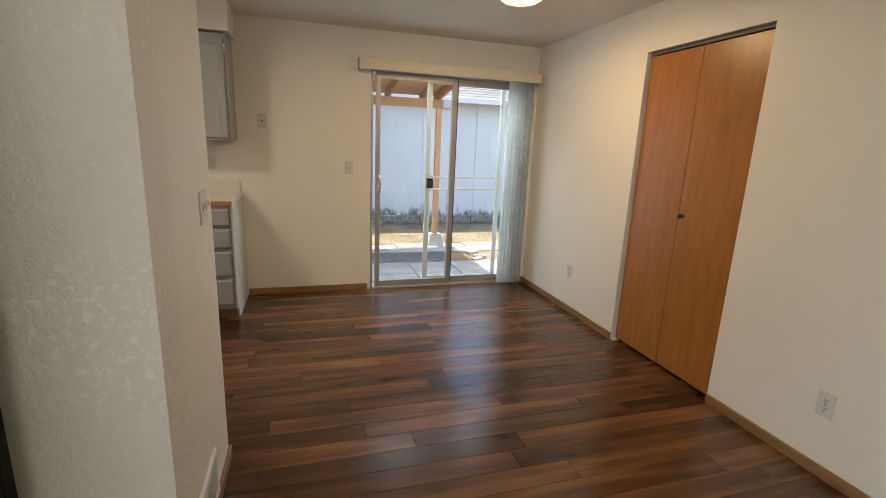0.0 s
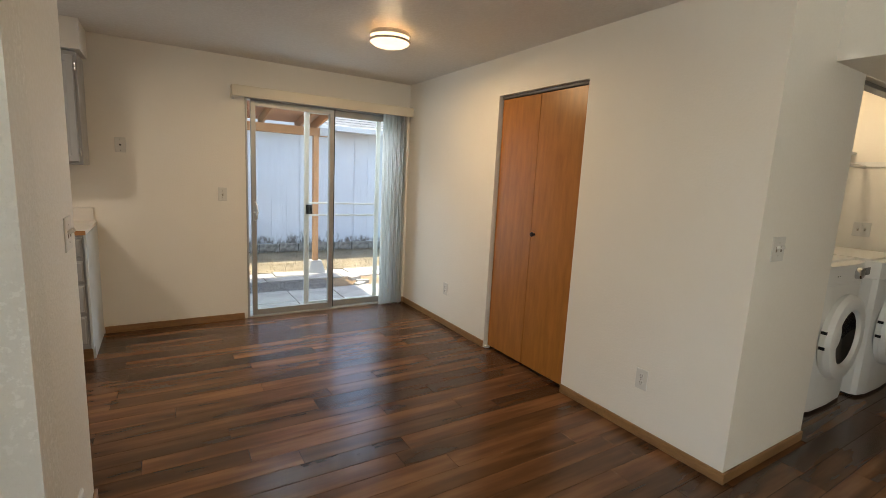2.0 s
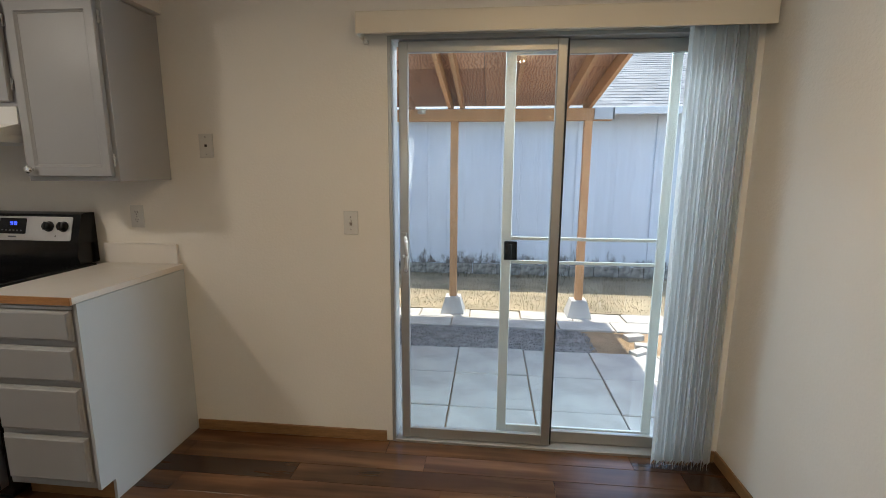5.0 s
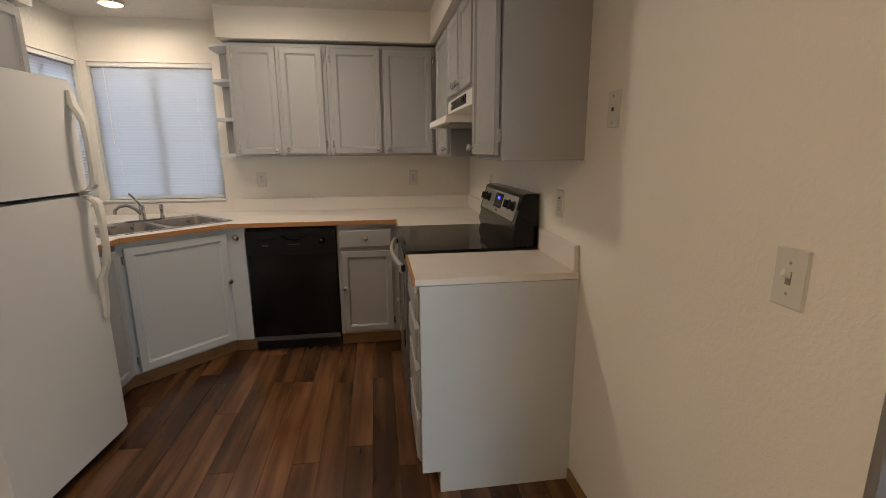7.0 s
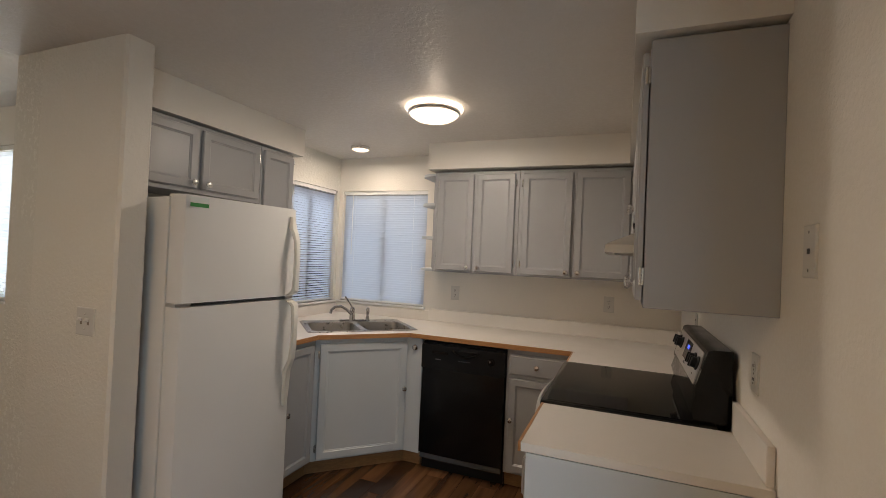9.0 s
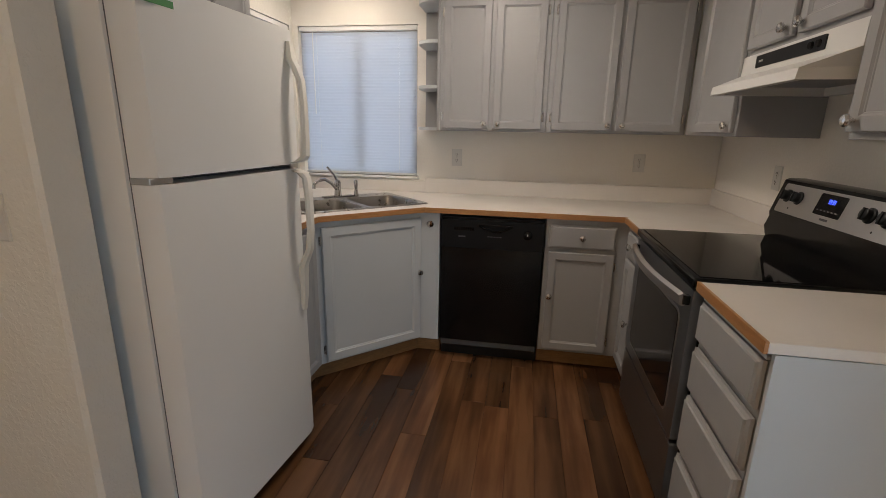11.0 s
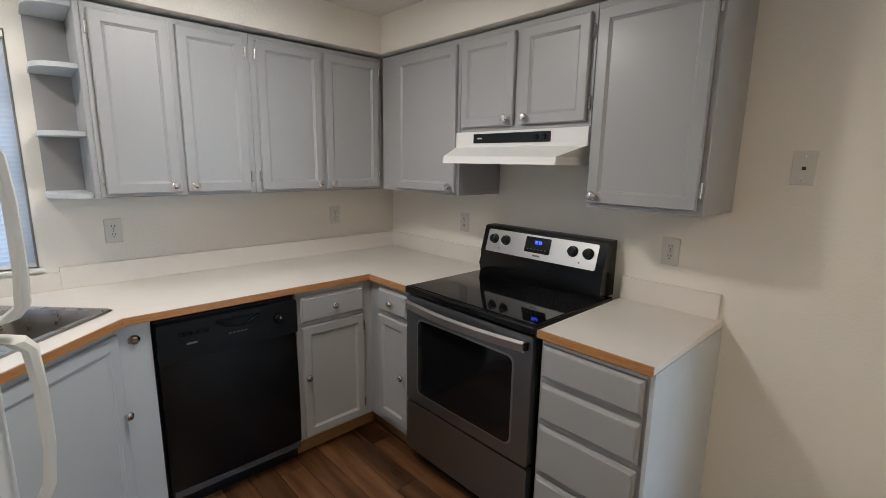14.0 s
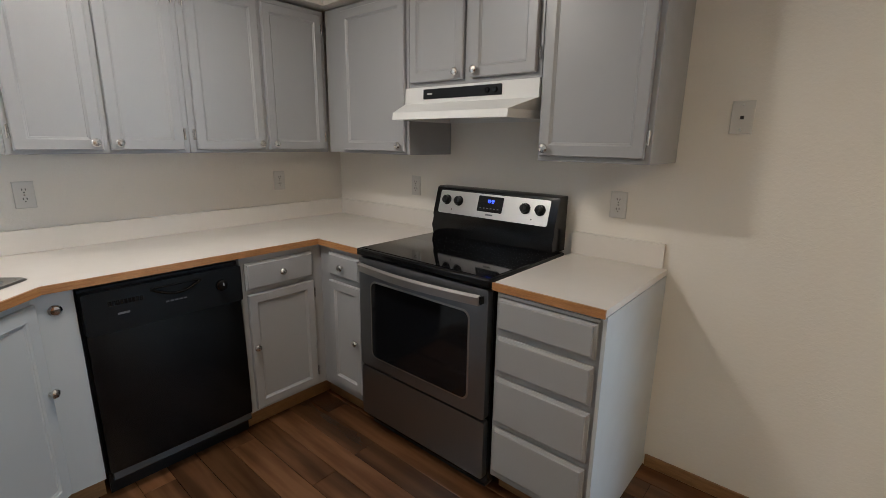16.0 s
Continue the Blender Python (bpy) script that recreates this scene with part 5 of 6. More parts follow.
laundry_machine("washing_machine", 3.37, 1.17, "white front-loading washer with a dark round door", False)
laundry_machine("dryer", 4.09, 1.10, "white front-loading dryer beside the washer", True)
ls = thing("laundry_shelf", (4.0, 1.85, 1.76), "white shelf with a rod on the laundry wall", "shelf")
bm = bm_new()
box(bm, 3.07, 1.62, 1.76, 4.895, 1.988, 1.778, 0.002)
part("board", bm, WHITE, ls)
bm = bm_new()
box(bm, 4.876, 1.2, 1.66, 4.898, 1.62, 1.70, 0.002)
part("cleat", bm, WHITE, ls)
bm = bm_new()
tube(bm, [(3.07, 1.55, 1.66), (4.876, 1.55, 1.66)], 0.014, 10)
part("rod", bm, STEELB, ls, "steel rod", True)
bm = bm_new()
box(bm, 3.07, 1.10, 2.004, 4.89, 1.16, 2.028, 0.003)
solo("closet_track", bm, DARKSTEEL, "dark steel track over the laundry opening", "track", base=(3.9, 1.13, 2.0))
flush_lamp("ceiling_lamp", 4.0, 1.6, 0.08, LAMPWARM, "small lit ceiling lamp in the laundry", False).location.z -= 0.042


# ---- windows ----
def mini_blind(name, m, w, h, tilt, label):
    """Slatted blind hanging on the face m, from its lower corner, w wide and h high."""
    b = thing(name, tuple(m.translation), label, "blind", "mini blinds")
    bm = bm_new()
    nest(bm, w, 0.028, [(0, 0.005), (0, 0.035)], m @ Matrix.Translation((0, h - 0.028, 0)))
    part("head_rail", bm, WHITE, b)
    bm = bm_new()
    nest(bm, w - 0.006, 0.014, [(0, 0.008), (0, 0.030)], m @ Matrix.Translation((0.003, 0.0, 0)))
    part("bottom_rail", bm, WHITE, b)
    bm = bm_new()
    ca, sa = math.cos(radians(tilt)), math.sin(radians(tilt))
    rows_ = []
    for i in range(5):
        s = (i / 4 - 0.5) * 0.025
        bow = 0.002 * (1 - (2 * i / 4 - 1) ** 2)
        rows_.append([bm.verts.new((u, s * sa + bow * ca, s * ca - bow * sa)) for u in (0.004, w - 0.004)])
    for a, c in zip(rows_, rows_[1:]):
        bm.faces.new([a[0], a[1], c[1], c[0]])
    data = mesh_of("slat", bm, SLAT, True)
    n = int((h - 0.05) / 0.0205)
    local = m.copy()
    local.translation = (0, 0, 0)
    for k in range(n):
        o = new("slat", data)
        o.parent = b
        o.matrix_basis = local @ Matrix.Translation((0, 0.022 + k * 0.0205, 0.019))
    for u in (w * 0.15, w * 0.85):
        bm = bm_new()
        tube(bm, [m @ Vector((u, 0.01, 0.034)), m @ Vector((u, h - 0.02, 0.034))], 0.0008, 5)
        part("cord", bm, WHITE, b)
    bm = bm_new()
    tube(bm, [m @ Vector((w * 0.12, h * 0.42, 0.042)), m @ Vector((w * 0.12, h - 0.03, 0.042))], 0.004, 6)
    part("wand", bm, WHITE, b, "clear tilt wand")
    return b


def window_unit(name, m, w, h, label):
    """Frame, two sashes and panes in an opening whose inner face is m."""
    win = thing(name, tuple(m.translation), label, "window", kind="structure")
    bm = bm_new()
    for u, v, ww, hh in ((0, 0, 0.035, h), (w - 0.035, 0, 0.035, h), (0.035, 0, w - 0.07, 0.035), (0.035, h - 0.035, w - 0.07, 0.035), (w / 2 - 0.018, 0.035, 0.036, h - 0.07)):
        nest(bm, ww, hh, [(0, -0.10), (0, -0.055), (0.003, -0.052)], m @ Matrix.Translation((u, v, 0)))
    part("window_frame", bm, ALU, win)
    for u in (0.035, w / 2 + 0.018):
        bm = bm_new()
        nest(bm, w / 2 - 0.053, h - 0.07, [(0, -0.08), (0, -0.076)], m @ Matrix.Translation((u, 0.035, 0)))
        g = part("pane", bm, GLASS, win)
        g.visible_shadow = False
    bm = bm_new()
    nest(bm, w + 0.03, 0.016, [(0, -0.05), (0, 0.022), (0.003, 0.025)], m @ Matrix.Translation((-0.015, -0.016, 0)))
    part("window_sill", bm, WHITE, win)
    return win


mw = facing(WX, WY0, WZ0, 0)
window_unit("window_1", mw, WY1 - WY0, WZ1 - WZ0, "aluminium kitchen window behind a closed blind")
mini_blind("mini_blind", mw @ Matrix.Translation((0.005, 0.004, -0.045)), WY1 - WY0 - 0.01, WZ1 - WZ0 - 0.006, 72, "pale blue-white slatted blind, closed, over the sink")
mv = facing(VX1, SY, WZ0, 90)
window_unit("window_2", mv, VX1 - VX0, WZ1 - WZ0, "aluminium kitchen corner window behind a tilted blind")
mini_blind("mini_blind", mv @ Matrix.Translation((0.005, 0.004, -0.045)), VX1 - VX0 - 0.01, WZ1 - WZ0 - 0.006, 42, "pale slatted blind, tilted half open")
ml = facing(LX, -1.4, 1.06, 0)
window_unit("window_3", ml, 1.82, 1.04, "living room window behind a blind")
mini_blind("mini_blind", ml @ Matrix.Translation((0.005, 0.004, -0.045)), 1.81, 1.034, 62, "white slatted blind in the living room")

# ---- outdoors ----
GZ = -0.33
rng2 = random.Random(11)
bm = bm_new()
vs = [bm.verts.new(p) for p in ((-300, -300, GZ - 0.02), (300, -300, GZ - 0.02), (300, 300, GZ - 0.02), (-300, 300, GZ - 0.02))]
bm.faces.new(vs)
solo("ground", bm, EARTH, "dry brown bare earth", "ground", "structure")
bm = bm_new()
box(bm, -6, 6.72, GZ - 0.1, 2.1, 7.36, GZ - 0.008)
solo("gravel_strip", bm, GRAVEL, "strip of grey gravel between the paving", "gravel", "structure")
bm = bm_new()
box(bm, -8, 7.98, GZ - 0.1, 9, 10.05, GZ + 0.005)
solo("lawn", bm, STRAW, "dry straw-coloured lawn", "grass", "structure")
pav = thing("pavement", (1.0, 6.0, GZ), "grey concrete paving slabs with dark joints", "paving", kind="structure")


def slab(w, d):
    bm = bm_new()
    nest(bm, w, d, [(0, -0.05), (0, -0.006), (0.006, 0.0)], Matrix.Translation((-w / 2, -d / 2, 0)))
    return mesh_of("slab", bm, CONCRETE)


sl = slab(0.622, 0.572)
for i in range(-5, 8):
    for j in range(4):
        o = new("slab", sl)
        o.parent = pav
        o.location = (0.80 + 0.315 + i * 0.632 - 1.0, 6.72 - 0.29 - j * 0.58 - 6.0, rng2.uniform(-0.004, 0.004))
        o.rotation_euler = (rng2.uniform(-0.004, 0.004), rng2.uniform(-0.004, 0.004), rng2.uniform(-0.006, 0.006))
sl2 = slab(0.60, 0.30)
for i in range(-8, 12):
    for j in range(2):
        o = new("slab", sl2)
        o.parent = pav
        o.location = (0.35 + i * 0.612 - 1.0 + 0.2 * j, 7.52 + j * 0.312 - 6.0, rng2.uniform(-0.006, 0.006))
        o.rotation_euler = (rng2.uniform(-0.006, 0.006), rng2.uniform(-0.006, 0.006), rng2.uniform(-0.012, 0.012))
# A few loose bricks at the edge of the bare patch.
for x, y, a in ((2.62, 7.18, 20), (2.66, 6.92, -8), (2.55, 6.75, 35)):
    bm = bm_new()
    box(bm, -0.10, -0.05, 0, 0.10, 0.05, 0.055, 0.004)
    bmesh.ops.transform(bm, matrix=pose(x, y, GZ - 0.022, 0, 0, a), verts=bm.verts)
    solo("loose_brick", bm, CONCRETE, "pale loose paving brick on the bare earth", "brick", group="loose bricks", base=(x, y, GZ - 0.02))
# Gravel stones and grass blades.
verts, faces = [], []
for k in range(2600):
    x, y, s = rng2.uniform(-0.6, 2.15), rng2.uniform(6.73, 7.35), rng2.uniform(0.008, 0.020)
    b = len(verts)
    for dx, dy, dz in ((-1, 0, 0), (0, -1, 0), (1, 0, 0), (0, 1, 0), (rng2.uniform(-0.3, 0.3), rng2.uniform(-0.3, 0.3), 0.8)):
        verts.append((x + dx * s, y + dy * s * rng2.uniform(0.7, 1.1), GZ - 0.008 + dz * s))
    faces += [(b, b + 1, b + 4), (b + 1, b + 2, b + 4), (b + 2, b + 3, b + 4), (b + 3, b, b + 4)]
me = bpy.data.meshes.new("gravel")
me.from_pydata(verts, [], faces)
me.materials.append(GRAVEL)
tagged(new("gravel", me), "loose grey gravel stones", "gravel", kind="stuff")


def blades(name, material, n, x0, x1, y0, y1, h, label, seed):
    r = random.Random(seed)
    verts, faces = [], []
    for k in range(n):
        x, y, a, hh = r.uniform(x0, x1), r.uniform(y0, y1), r.uniform(0, 6.28), h * r.uniform(0.4, 1.2)
        lean = r.uniform(0.2, 0.9) * hh
        b = len(verts)
        dx, dy = math.cos(a), math.sin(a)
        verts += [(x - dy * 0.004, y + dx * 0.004, GZ), (x + dy * 0.004, y - dx * 0.004, GZ), (x + dx * lean, y + dy * lean, GZ + hh)]
        faces.append((b, b + 1, b + 2))
    me = bpy.data.meshes.new(name)
    me.from_pydata(verts, [], faces)
    me.materials.append(material)
    return tagged(new(name, me), label, "grass", kind="stuff")


blades("grass", STRAW, 12000, -2.5, 6.5, 7.95, 9.95, 0.035, "dry yellow grass blades", 3)
blades("green_grass", painted("green_blade", (0.20, 0.22, 0.08), 0.8, 60, 0.1, 0.4, 5), 3000, -2.5, 6.0, 8.0, 9.2, 0.03, "half-green grass blades", 4)
blades("weeds", painted("dark_weed", (0.10, 0.085, 0.05), 0.9, 60, 0.1, 0.4, 5), 1300, -2.5, 6.5, 9.7, 9.98, 0.10, "dark dead weeds along the wall", 5)

# Patio cover.
pc = thing("patio_cover", (1.0, 7.9, GZ), "lean-to patio cover of rough orange lumber and plywood", "patio cover")
BZ0, BZ1, SLOPE = 1.975, 2.11, 0.155
bm = bm_new()
box(bm, -4.2, 7.86, BZ0, 2.42, 7.95, BZ1, 0.004)
part("beam", bm, LUMBER, pc)
for x in (-2.4, 0.64, 2.165):
    bm = bm_new()
    box(bm, x - 0.044, 7.86, GZ + 0.20, x + 0.044, 7.945, BZ0, 0.004)
    part("post", bm, LUMBER, pc)


def slope_bar(bm, x0, x1, y0, y1, lift, h):
    z = lambda y: BZ1 + (7.95 - y) * SLOPE + lift
    vs = [bm.verts.new(p) for p in ((x0, y0, z(y0)), (x1, y0, z(y0)), (x1, y1, z(y1)), (x0, y1, z(y1)), (x0, y0, z(y0) + h), (x1, y0, z(y0) + h), (x1, y1, z(y1) + h), (x0, y1, z(y1) + h))]
    for f in ((0, 3, 2, 1), (4, 5, 6, 7), (0, 1, 5, 4), (1, 2, 6, 5), (2, 3, 7, 6), (3, 0, 4, 7)):
        bm.faces.new([vs[k] for k in f])
    return bm


for x in (-3.6, -2.98, -2.36, -1.74, -1.12, -0.50, 0.10, 0.58, 0.72, 1.33, 1.92, 2.18):
    bm = bm_new()
    slope_bar(bm, x - 0.019, x + 0.019, 4.71, 8.25, 0.0, 0.135)
    part("rafter", bm, LUMBER, pc)
for i in range(5):
    for j, (y0, y1) in enumerate(((4.70, 5.86), (5.865, 7.05), (7.055, 8.28))):
        bm = bm_new()
        x1 = 2.215 - i * 1.224
        slope_bar(bm, x1 - 1.22, x1, y0, y1, 0.137, 0.012)
        part("plywood_sheet", bm, PLYWOOD, pc)
bm = bm_new()
slope_bar(bm, -3.92, 2.22, 4.70, 8.30, 0.151, 0.012)
part("roofing", bm, SHINGLE, pc)
bm = bm_new()
lathe(bm, [(0.0, -0.05), (0.045, -0.04), (0.055, 0.0), (0.03, 0.015)], pose(0.26, 7.84, BZ1 - 0.01), 14)
part("tie_plate", bm, ALU, pc, "galvanised tie")
bm = bm_new()
box(bm, 2.22, 7.848, BZ0 + 0.01, 2.44, 7.858, BZ1 + 0.006, 0.002)
box(bm, 2.422, 7.848, BZ0 + 0.01, 2.44, 7.955, BZ1 + 0.006, 0.002)
part("corner_bracket", bm, DARKSTEEL, pc, "grey galvanised corner bracket")
for x in (-2.4, 0.64, 2.165):
    bm = bm_new()
    b, t_ = [bm.verts.new((x + sx * 0.15, 7.90 + sy * 0.15, GZ - 0.02)) for sx, sy in ((-1, -1), (1, -1), (1, 1), (-1, 1))], [bm.verts.new((x + sx * 0.09, 7.90 + sy * 0.09, GZ + 0.20)) for sx, sy in ((-1, -1), (1, -1), (1, 1), (-1, 1))]
    for k in range(4):
        bm.faces.new([b[k], b[(k + 1) % 4], t_[(k + 1) % 4], t_[k]])
    bm.faces.new(b[::-1])
    bm.faces.new(t_)
    soften(bm, 0.008, 2, 30)
    solo("pier_block", bm, BLOCK, "pyramid concrete pier block under a post", "pier block", group="pier blocks", base=(x, 7.9, GZ))

# Neighbouring garage: vertical board siding on a block footing, hip roof of shingles.
gar = thing("garage", (1.0, 10.0, GZ), "pale blue-grey garage with stained board siding and shingle roof", "building")
GY = 10.0
bm = bm_new()
box(bm, -9, GY + 0.03, GZ, 8.0, 16, 2.34)
part("wall", bm, SIDING, gar)


def siding_stained():
    m, nt, b = nodes_of("stained_siding")
    v = coords(nt, shift=True)
    v2 = coords(nt, (6, 6, 0.5), shift=True)
    base = blend(nt, 0.35, ramp(nt, noise_tex(nt, v, 1.2, 5), [(0.3, (0.47, 0.52, 0.58)), (0.7, (0.56, 0.61, 0.68))]), ramp(nt, noise_tex(nt, v2, 4, 5), [(0.3, (0.44, 0.48, 0.53)), (0.7, (0.58, 0.63, 0.69))]))
    tc = nt.nodes.new("ShaderNodeTexCoord")
    sp = nt.nodes.new("ShaderNodeSeparateXYZ")
    nt.links.new(tc.outputs["Object"], sp.inputs[0])
    low = grey(nt, sp.outputs["Z"], 0.30, -0.22, 0.18, 0.75)
    ad = nt.nodes.new("ShaderNodeMath")
    nt.links.new(noise_tex(nt, coords(nt, (7, 7, 3), shift=True), 1.0, 6, 0.7), ad.inputs[0])
    nt.links.new(low, ad.inputs[1])
    mould = grey(nt, ad.outputs[0], 0.0, 0.9, 0.65, 0.80)
    nt.links.new(blend(nt, mould, base, (0.075, 0.06, 0.045)), b.inputs["Base Color"])
    b.inputs["Roughness"].default_value = 0.75
    bump(nt, b, noise_tex(nt, v2, 10, 4), 0.15, 0.004)
    return m


STAINED = siding_stained()
bm = bm_new()
nest(bm, 0.2985, 2.50, [(0, -0.02), (0, 0.003), (0.0015, 0.004)], facing(-0.148, 0, 0.19, 270))
board_data = mesh_of("board", bm, STAINED)
for k in range(48):
    o = new("board", board_data)
    o.parent = gar
    o.location = (-7.0 + 0.30 * k - 1.0, 0.0 + rng2.uniform(-0.003, 0.003) + 0.008, rng2.uniform(-0.02, 0.01))
bm = bm_new()
nest(bm, 0.045, 2.48, [(0, 0), (0, 0.006), (0.003, 0.008)], facing(-0.022, -0.003, 0.20, 270))
batten_data = mesh_of("batten", bm, STAINED)
for k in range(12):
    o = new("batten", batten_data)
    o.parent = gar
    o.location = (-7.15 + 1.20 * k - 1.0, 0, rng2.uniform(-0.02, 0.01))
FOOT = painted("mossy_footing", (0.34, 0.325, 0.29), 0.95, 30, 0.6, 0.85, 11, 0.01)
bm = bm_new()
nest(bm, 0.39, 0.19, [(0, -0.05), (0, 0.0), (0.008, 0.006)], facing(-0.195, 0, 0.0, 270))
foot_data = mesh_of("footing_block", bm, FOOT)
for k in range(36):
    o = new("footing_block", foot_data)
    o.parent = gar
    o.location = (-7 + 0.40 * k - 1.0, -0.01 + rng2.uniform(-0.01, 0.01), rng2.uniform(-0.02, 0.0))
EV = ((-9.6, 9.62, 2.33), (8.4, 9.62, 2.33), (4.1, 13.3, 4.1), (-5.3, 13.3, 4.1))
bm = bm_new()
fr, bk = [bm.verts.new(p) for p in EV], [bm.verts.new(p) for p in ((-9.6, 17, 2.33), (8.4, 17, 2.33))]
for f in ((fr[0], fr[1], fr[2], fr[3]), (fr[1], bk[1], fr[2]), (bk[0], fr[0], fr[3]), (bk[1], bk[0], fr[3], fr[2])):
    bm.faces.new(f)
rf = part("roof", bm, SHINGLE, gar, "grey asphalt shingle roof")
bm = bm_new()
box(bm, -9.6, 9.58, 2.24, 8.4, 9.62, 2.345, 0.003)
part("fascia", bm, PALE, gar, "pale fascia board")
verts, faces = [], []
pitch = (4.1 - 2.33) / (13.3 - 9.62)
for r in range(26):
    y0 = 9.60 + r * 0.135
    z0 = 2.337 + (y0 - 9.62) * pitch
    xr = 8.4 - (y0 - 9.62) / 3.68 * 4.3
    x = 0.6 + (0.15 if r % 2 else 0) + rng2.uniform(-0.03, 0.03)
    while x < xr:
        w = 0.295
        x2, dz, ln = min(x + w, xr), rng2.uniform(0.004, 0.010), rng2.uniform(0.14, 0.155)
        b = len(verts)
        for px, py, pz in ((x, y0, z0), (x2, y0, z0), (x2, y0 + ln, z0 + ln * pitch), (x, y0 + ln, z0 + ln * pitch)):
            verts.append((px, py, pz + (dz + 0.006 if py == y0 else 0.004)))
        verts += [(x, y0, z0), (x2, y0, z0)]
        faces += [(b, b + 1, b + 2, b + 3), (b + 4, b + 5, b + 1, b)]
        x += 0.305
me = bpy.data.meshes.new("shingles")
me.from_pydata([(a - 1.0, b - 10.0, c - GZ) for a, b, c in verts], [], faces)


def shingle_random():
    m, nt, b = nodes_of("shingle_tabs")
    g = nt.nodes.new("ShaderNodeNewGeometry")
    tone = ramp(nt, g.outputs["Random Per Island"], [(0.0, (0.11, 0.115, 0.115)), (1.0, (0.21, 0.215, 0.21))])
    grain = noise_tex(nt, coords(nt), 150, 3)
    nt.links.new(blend(nt, 0.3, tone, ramp(nt, grain, [(0.35, (0.12, 0.12, 0.12)), (0.65, (0.4, 0.4, 0.4))])), b.inputs["Base Color"])
    b.inputs["Roughness"].default_value = 0.95
    return m


me.materials.append(shingle_random())
o = new("shingles", me)
o.parent = gar
tagged(o, "weathered grey shingle tabs", kind="stuff")


# Shrub outside the kitchen's corner window.
def shrub(name, x, y, h, r, seed, label, category="shrub", stem=0.02, leaf=1.0):
    rr = random.Random(seed)
    s = thing(name, (x, y, GZ), label, category)
    bm = bm_new()
    for k in range(6):
        a = k * 1.05
        tube(bm, [(x, y, GZ), (x + 0.2 * r * math.cos(a), y + 0.2 * r * math.sin(a), GZ + 0.4 * h), (x + 0.6 * r * math.cos(a), y + 0.6 * r * math.sin(a), GZ + 0.85 * h)], stem, 6)
    part("trunk", bm, BARK, s)
    verts, faces = [], []
    for k in range(2600):
        a, t_, q = rr.uniform(0, 6.283), rr.random(), rr.random() ** 0.5
        rad = r * q * (0.6 + 0.4 * math.sin(3 * a + seed))
        p = Vector((x + rad * math.cos(a), y + rad * math.sin(a), GZ + h * (0.25 + 0.8 * t_ * (1 - 0.4 * q))))
        d, e = Vector((rr.uniform(-1, 1), rr.uniform(-1, 1), rr.uniform(-0.6, 0.6))).normalized() * 0.055 * leaf, Vector((rr.uniform(-1, 1), rr.uniform(-1, 1), rr.uniform(-1, 1))).normalized() * 0.022 * leaf
        b = len(verts)
        verts += [p - d, p + e, p + d, p - e]
        faces.append((b, b + 1, b + 2, b + 3))
    me = bpy.data.meshes.new("crown")
    me.from_pydata([tuple(v - BASE[s]) for v in verts], [], faces)
    me.materials.append(LEAF)
    c = new("crown", me)
    c.parent = s
    return s


shrub("shrub", -3.3, -1.2, 1.75, 0.8, 5, "green leafy shrub outside the kitchen window")
shrub("tree", -9.2, -15.5, 8.5, 3.4, 8, "dark broad-leaved tree rising behind the neighbouring roof", "tree", 0.10, 4.5)

# Neighbouring house across the front yard.
nb = thing("neighbour_house", (-7.5, -9.0, GZ), "pale blue-grey house with a brown shingle roof across the yard", "house")
bm = bm_new()
box(bm, -11.5, -12.0, GZ, -3.5, -9.0, 2.3)
part("wall", bm, SIDING, nb)
bm = bm_new()
rows = [[bm.verts.new((x, y, z)) for y, z in ((-8.4, 2.2), (-10.5, 3.7), (-12.6, 2.2), (-12.6, 2.08), (-10.5, 3.58), (-8.4, 2.08))] for x in (-12.0, -3.0)]
for k in range(6):
    bm.faces.new([rows[0][k], rows[0][(k + 1) % 6], rows[1][(k + 1) % 6], rows[1][k]])
for rw in rows:
    bm.faces.new([rw[0], rw[1], rw[4], rw[5]])
    bm.faces.new([rw[1], rw[2], rw[3], rw[4]])
part("roof", bm, painted("brown_shingle", (0.30, 0.19, 0.13), 0.9, 60, 0.4, 0.3, 3.0), nb, "brown shingle roof")
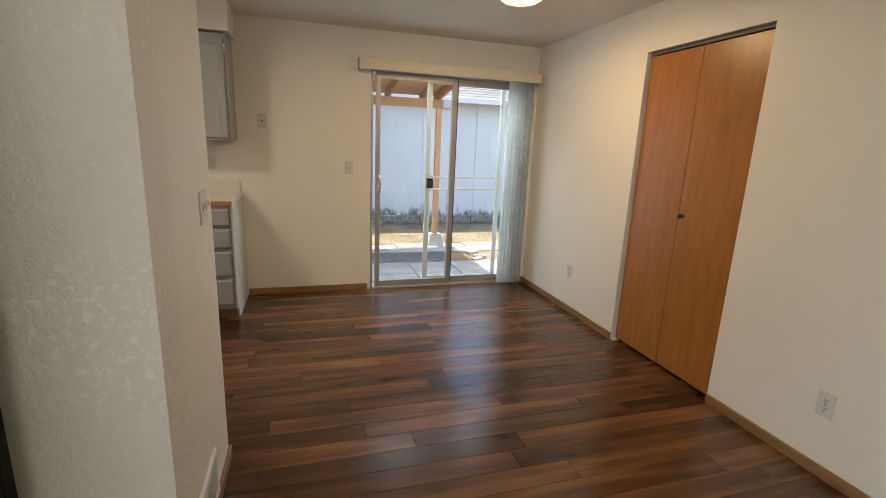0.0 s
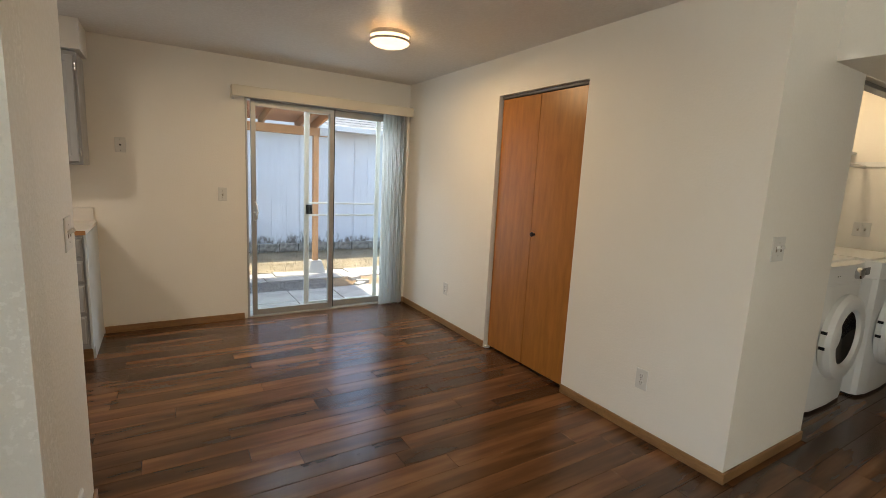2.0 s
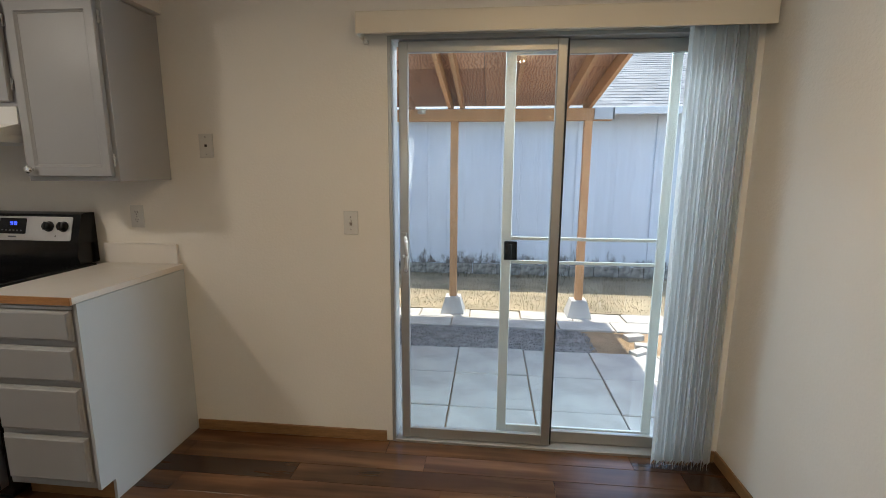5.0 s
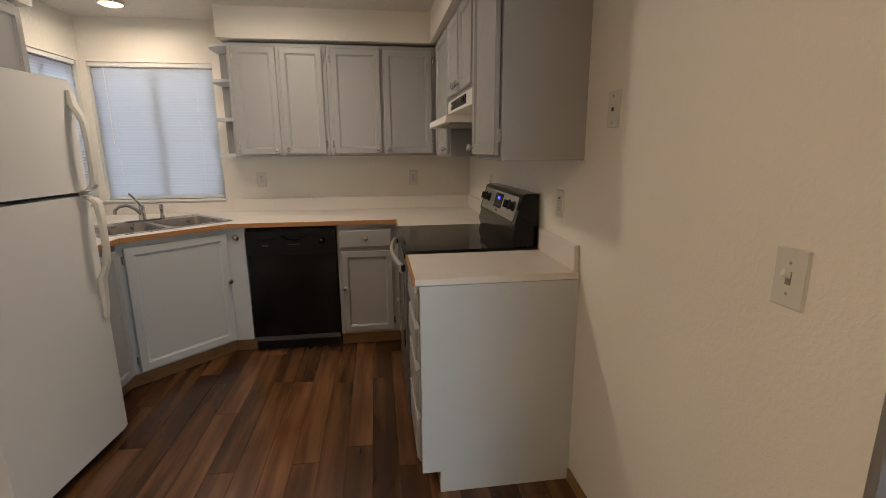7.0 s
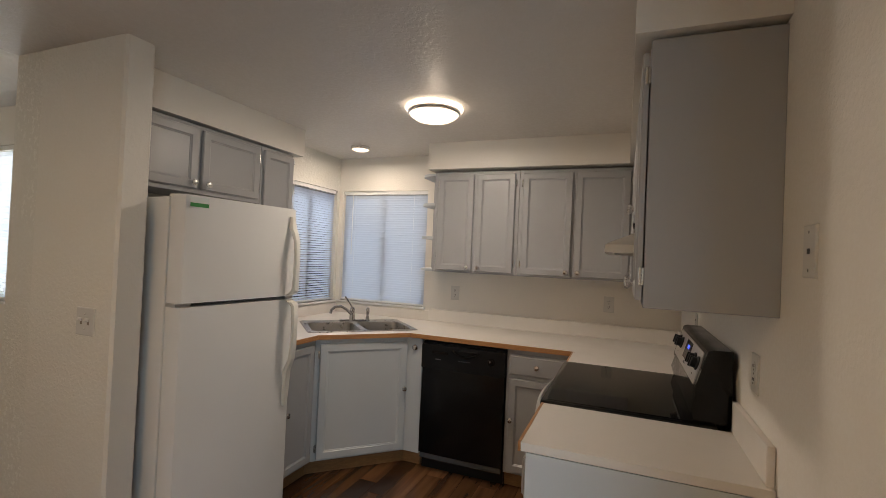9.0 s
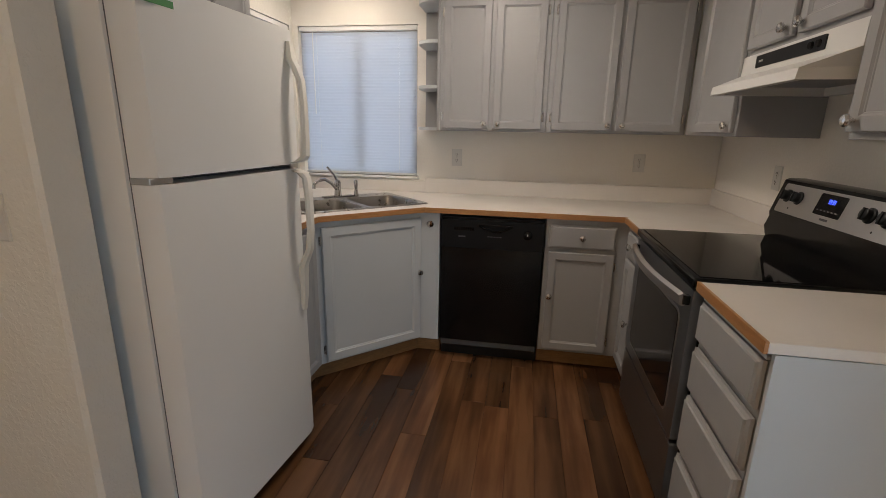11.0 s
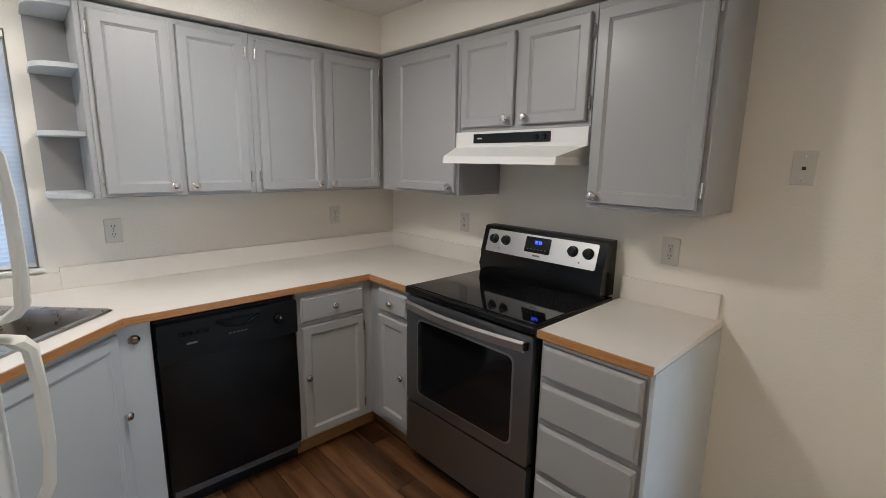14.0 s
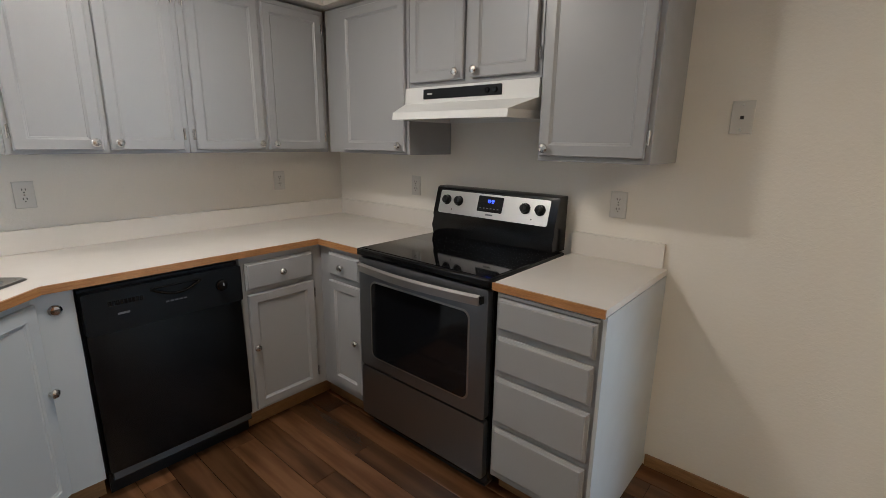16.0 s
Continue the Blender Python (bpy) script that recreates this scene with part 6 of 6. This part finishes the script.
for x in (-9.6, -6.4):
    bm = bm_new()
    nest(bm, 1.2, 1.0, [(0, 0), (0, 0.04), (0.06, 0.045), (0.06, 0.01)], facing(x + 0.6, -9.0, 0.75, 90))
    w = part("window", bm, WHITE, nb, "white framed window")
    bm = bm_new()
    nest(bm, 1.06, 0.86, [(0, 0.008), (0, 0.014)], facing(x + 0.53, -9.0, 0.82, 90))
    part("pane", bm, OVENGLASS, w)

# ---- floor planks ----
PW, PL = 0.122, 1.22
rng = random.Random(7)


def plank_mesh(ln):
    bm = bm_new()
    g = 0.0008
    nest(bm, ln - 2 * g, PW - 2 * g, [(0, -0.006), (0, -0.0010), (0.0014, 0.0)], Matrix.Translation((-ln / 2 + g, -PW / 2 + g, 0)))
    return mesh_of("plank", bm, PLANK)


plank_data = {}


def spans(y):
    """The stretches of floor along x at y."""
    if y > 1.6:
        out = [(WX, 3.0 if CY0 - 0.2 < y < CY1 + 0.2 else EX + 0.03)]
    elif y > 1.07:
        out = [(-1.63 if y < 1.5 else LX, EX + 0.03)]
    else:
        out = [(-1.63 if y > 0.5 else LX, 5.9 if y > -0.25 else 2.7)]
    return out + ([(3.06, 4.9)] if 1.07 < y < 1.98 else [])


far = []
for r in range(int((NY + 1.2) / PW)):
    y = NY - PW / 2 - r * PW + 0.01
    start = WX - rng.random() * PL
    for lo, hi in spans(y):
        x = start
        while x < hi:
            a, b = max(x, lo), min(x + PL, hi)
            x += PL
            if b - a < 0.02:
                continue
            if y > -0.25 and a < 3.05 and not (a > 2.2 and y > 1.6):
                ln = round(b - a, 3)
                if ln not in plank_data:
                    plank_data[ln] = plank_mesh(ln)
                p = new("plank", plank_data[ln])
                p.location = ((a + b) / 2, y, 0)
                p.parent = FLOOR
            else:
                far.append((a, b, y))
bm = bm_new()
for a, b, y in far:
    nest(bm, b - a - 0.0018, PW - 0.0018, [(0, -0.006), (0, -0.0012), (0.0014, 0.0)], Matrix.Translation((a, y - PW / 2, 0)))
ob = part("far_planks", bm, PLANK, FLOOR)
tagged(ob, kind="stuff")
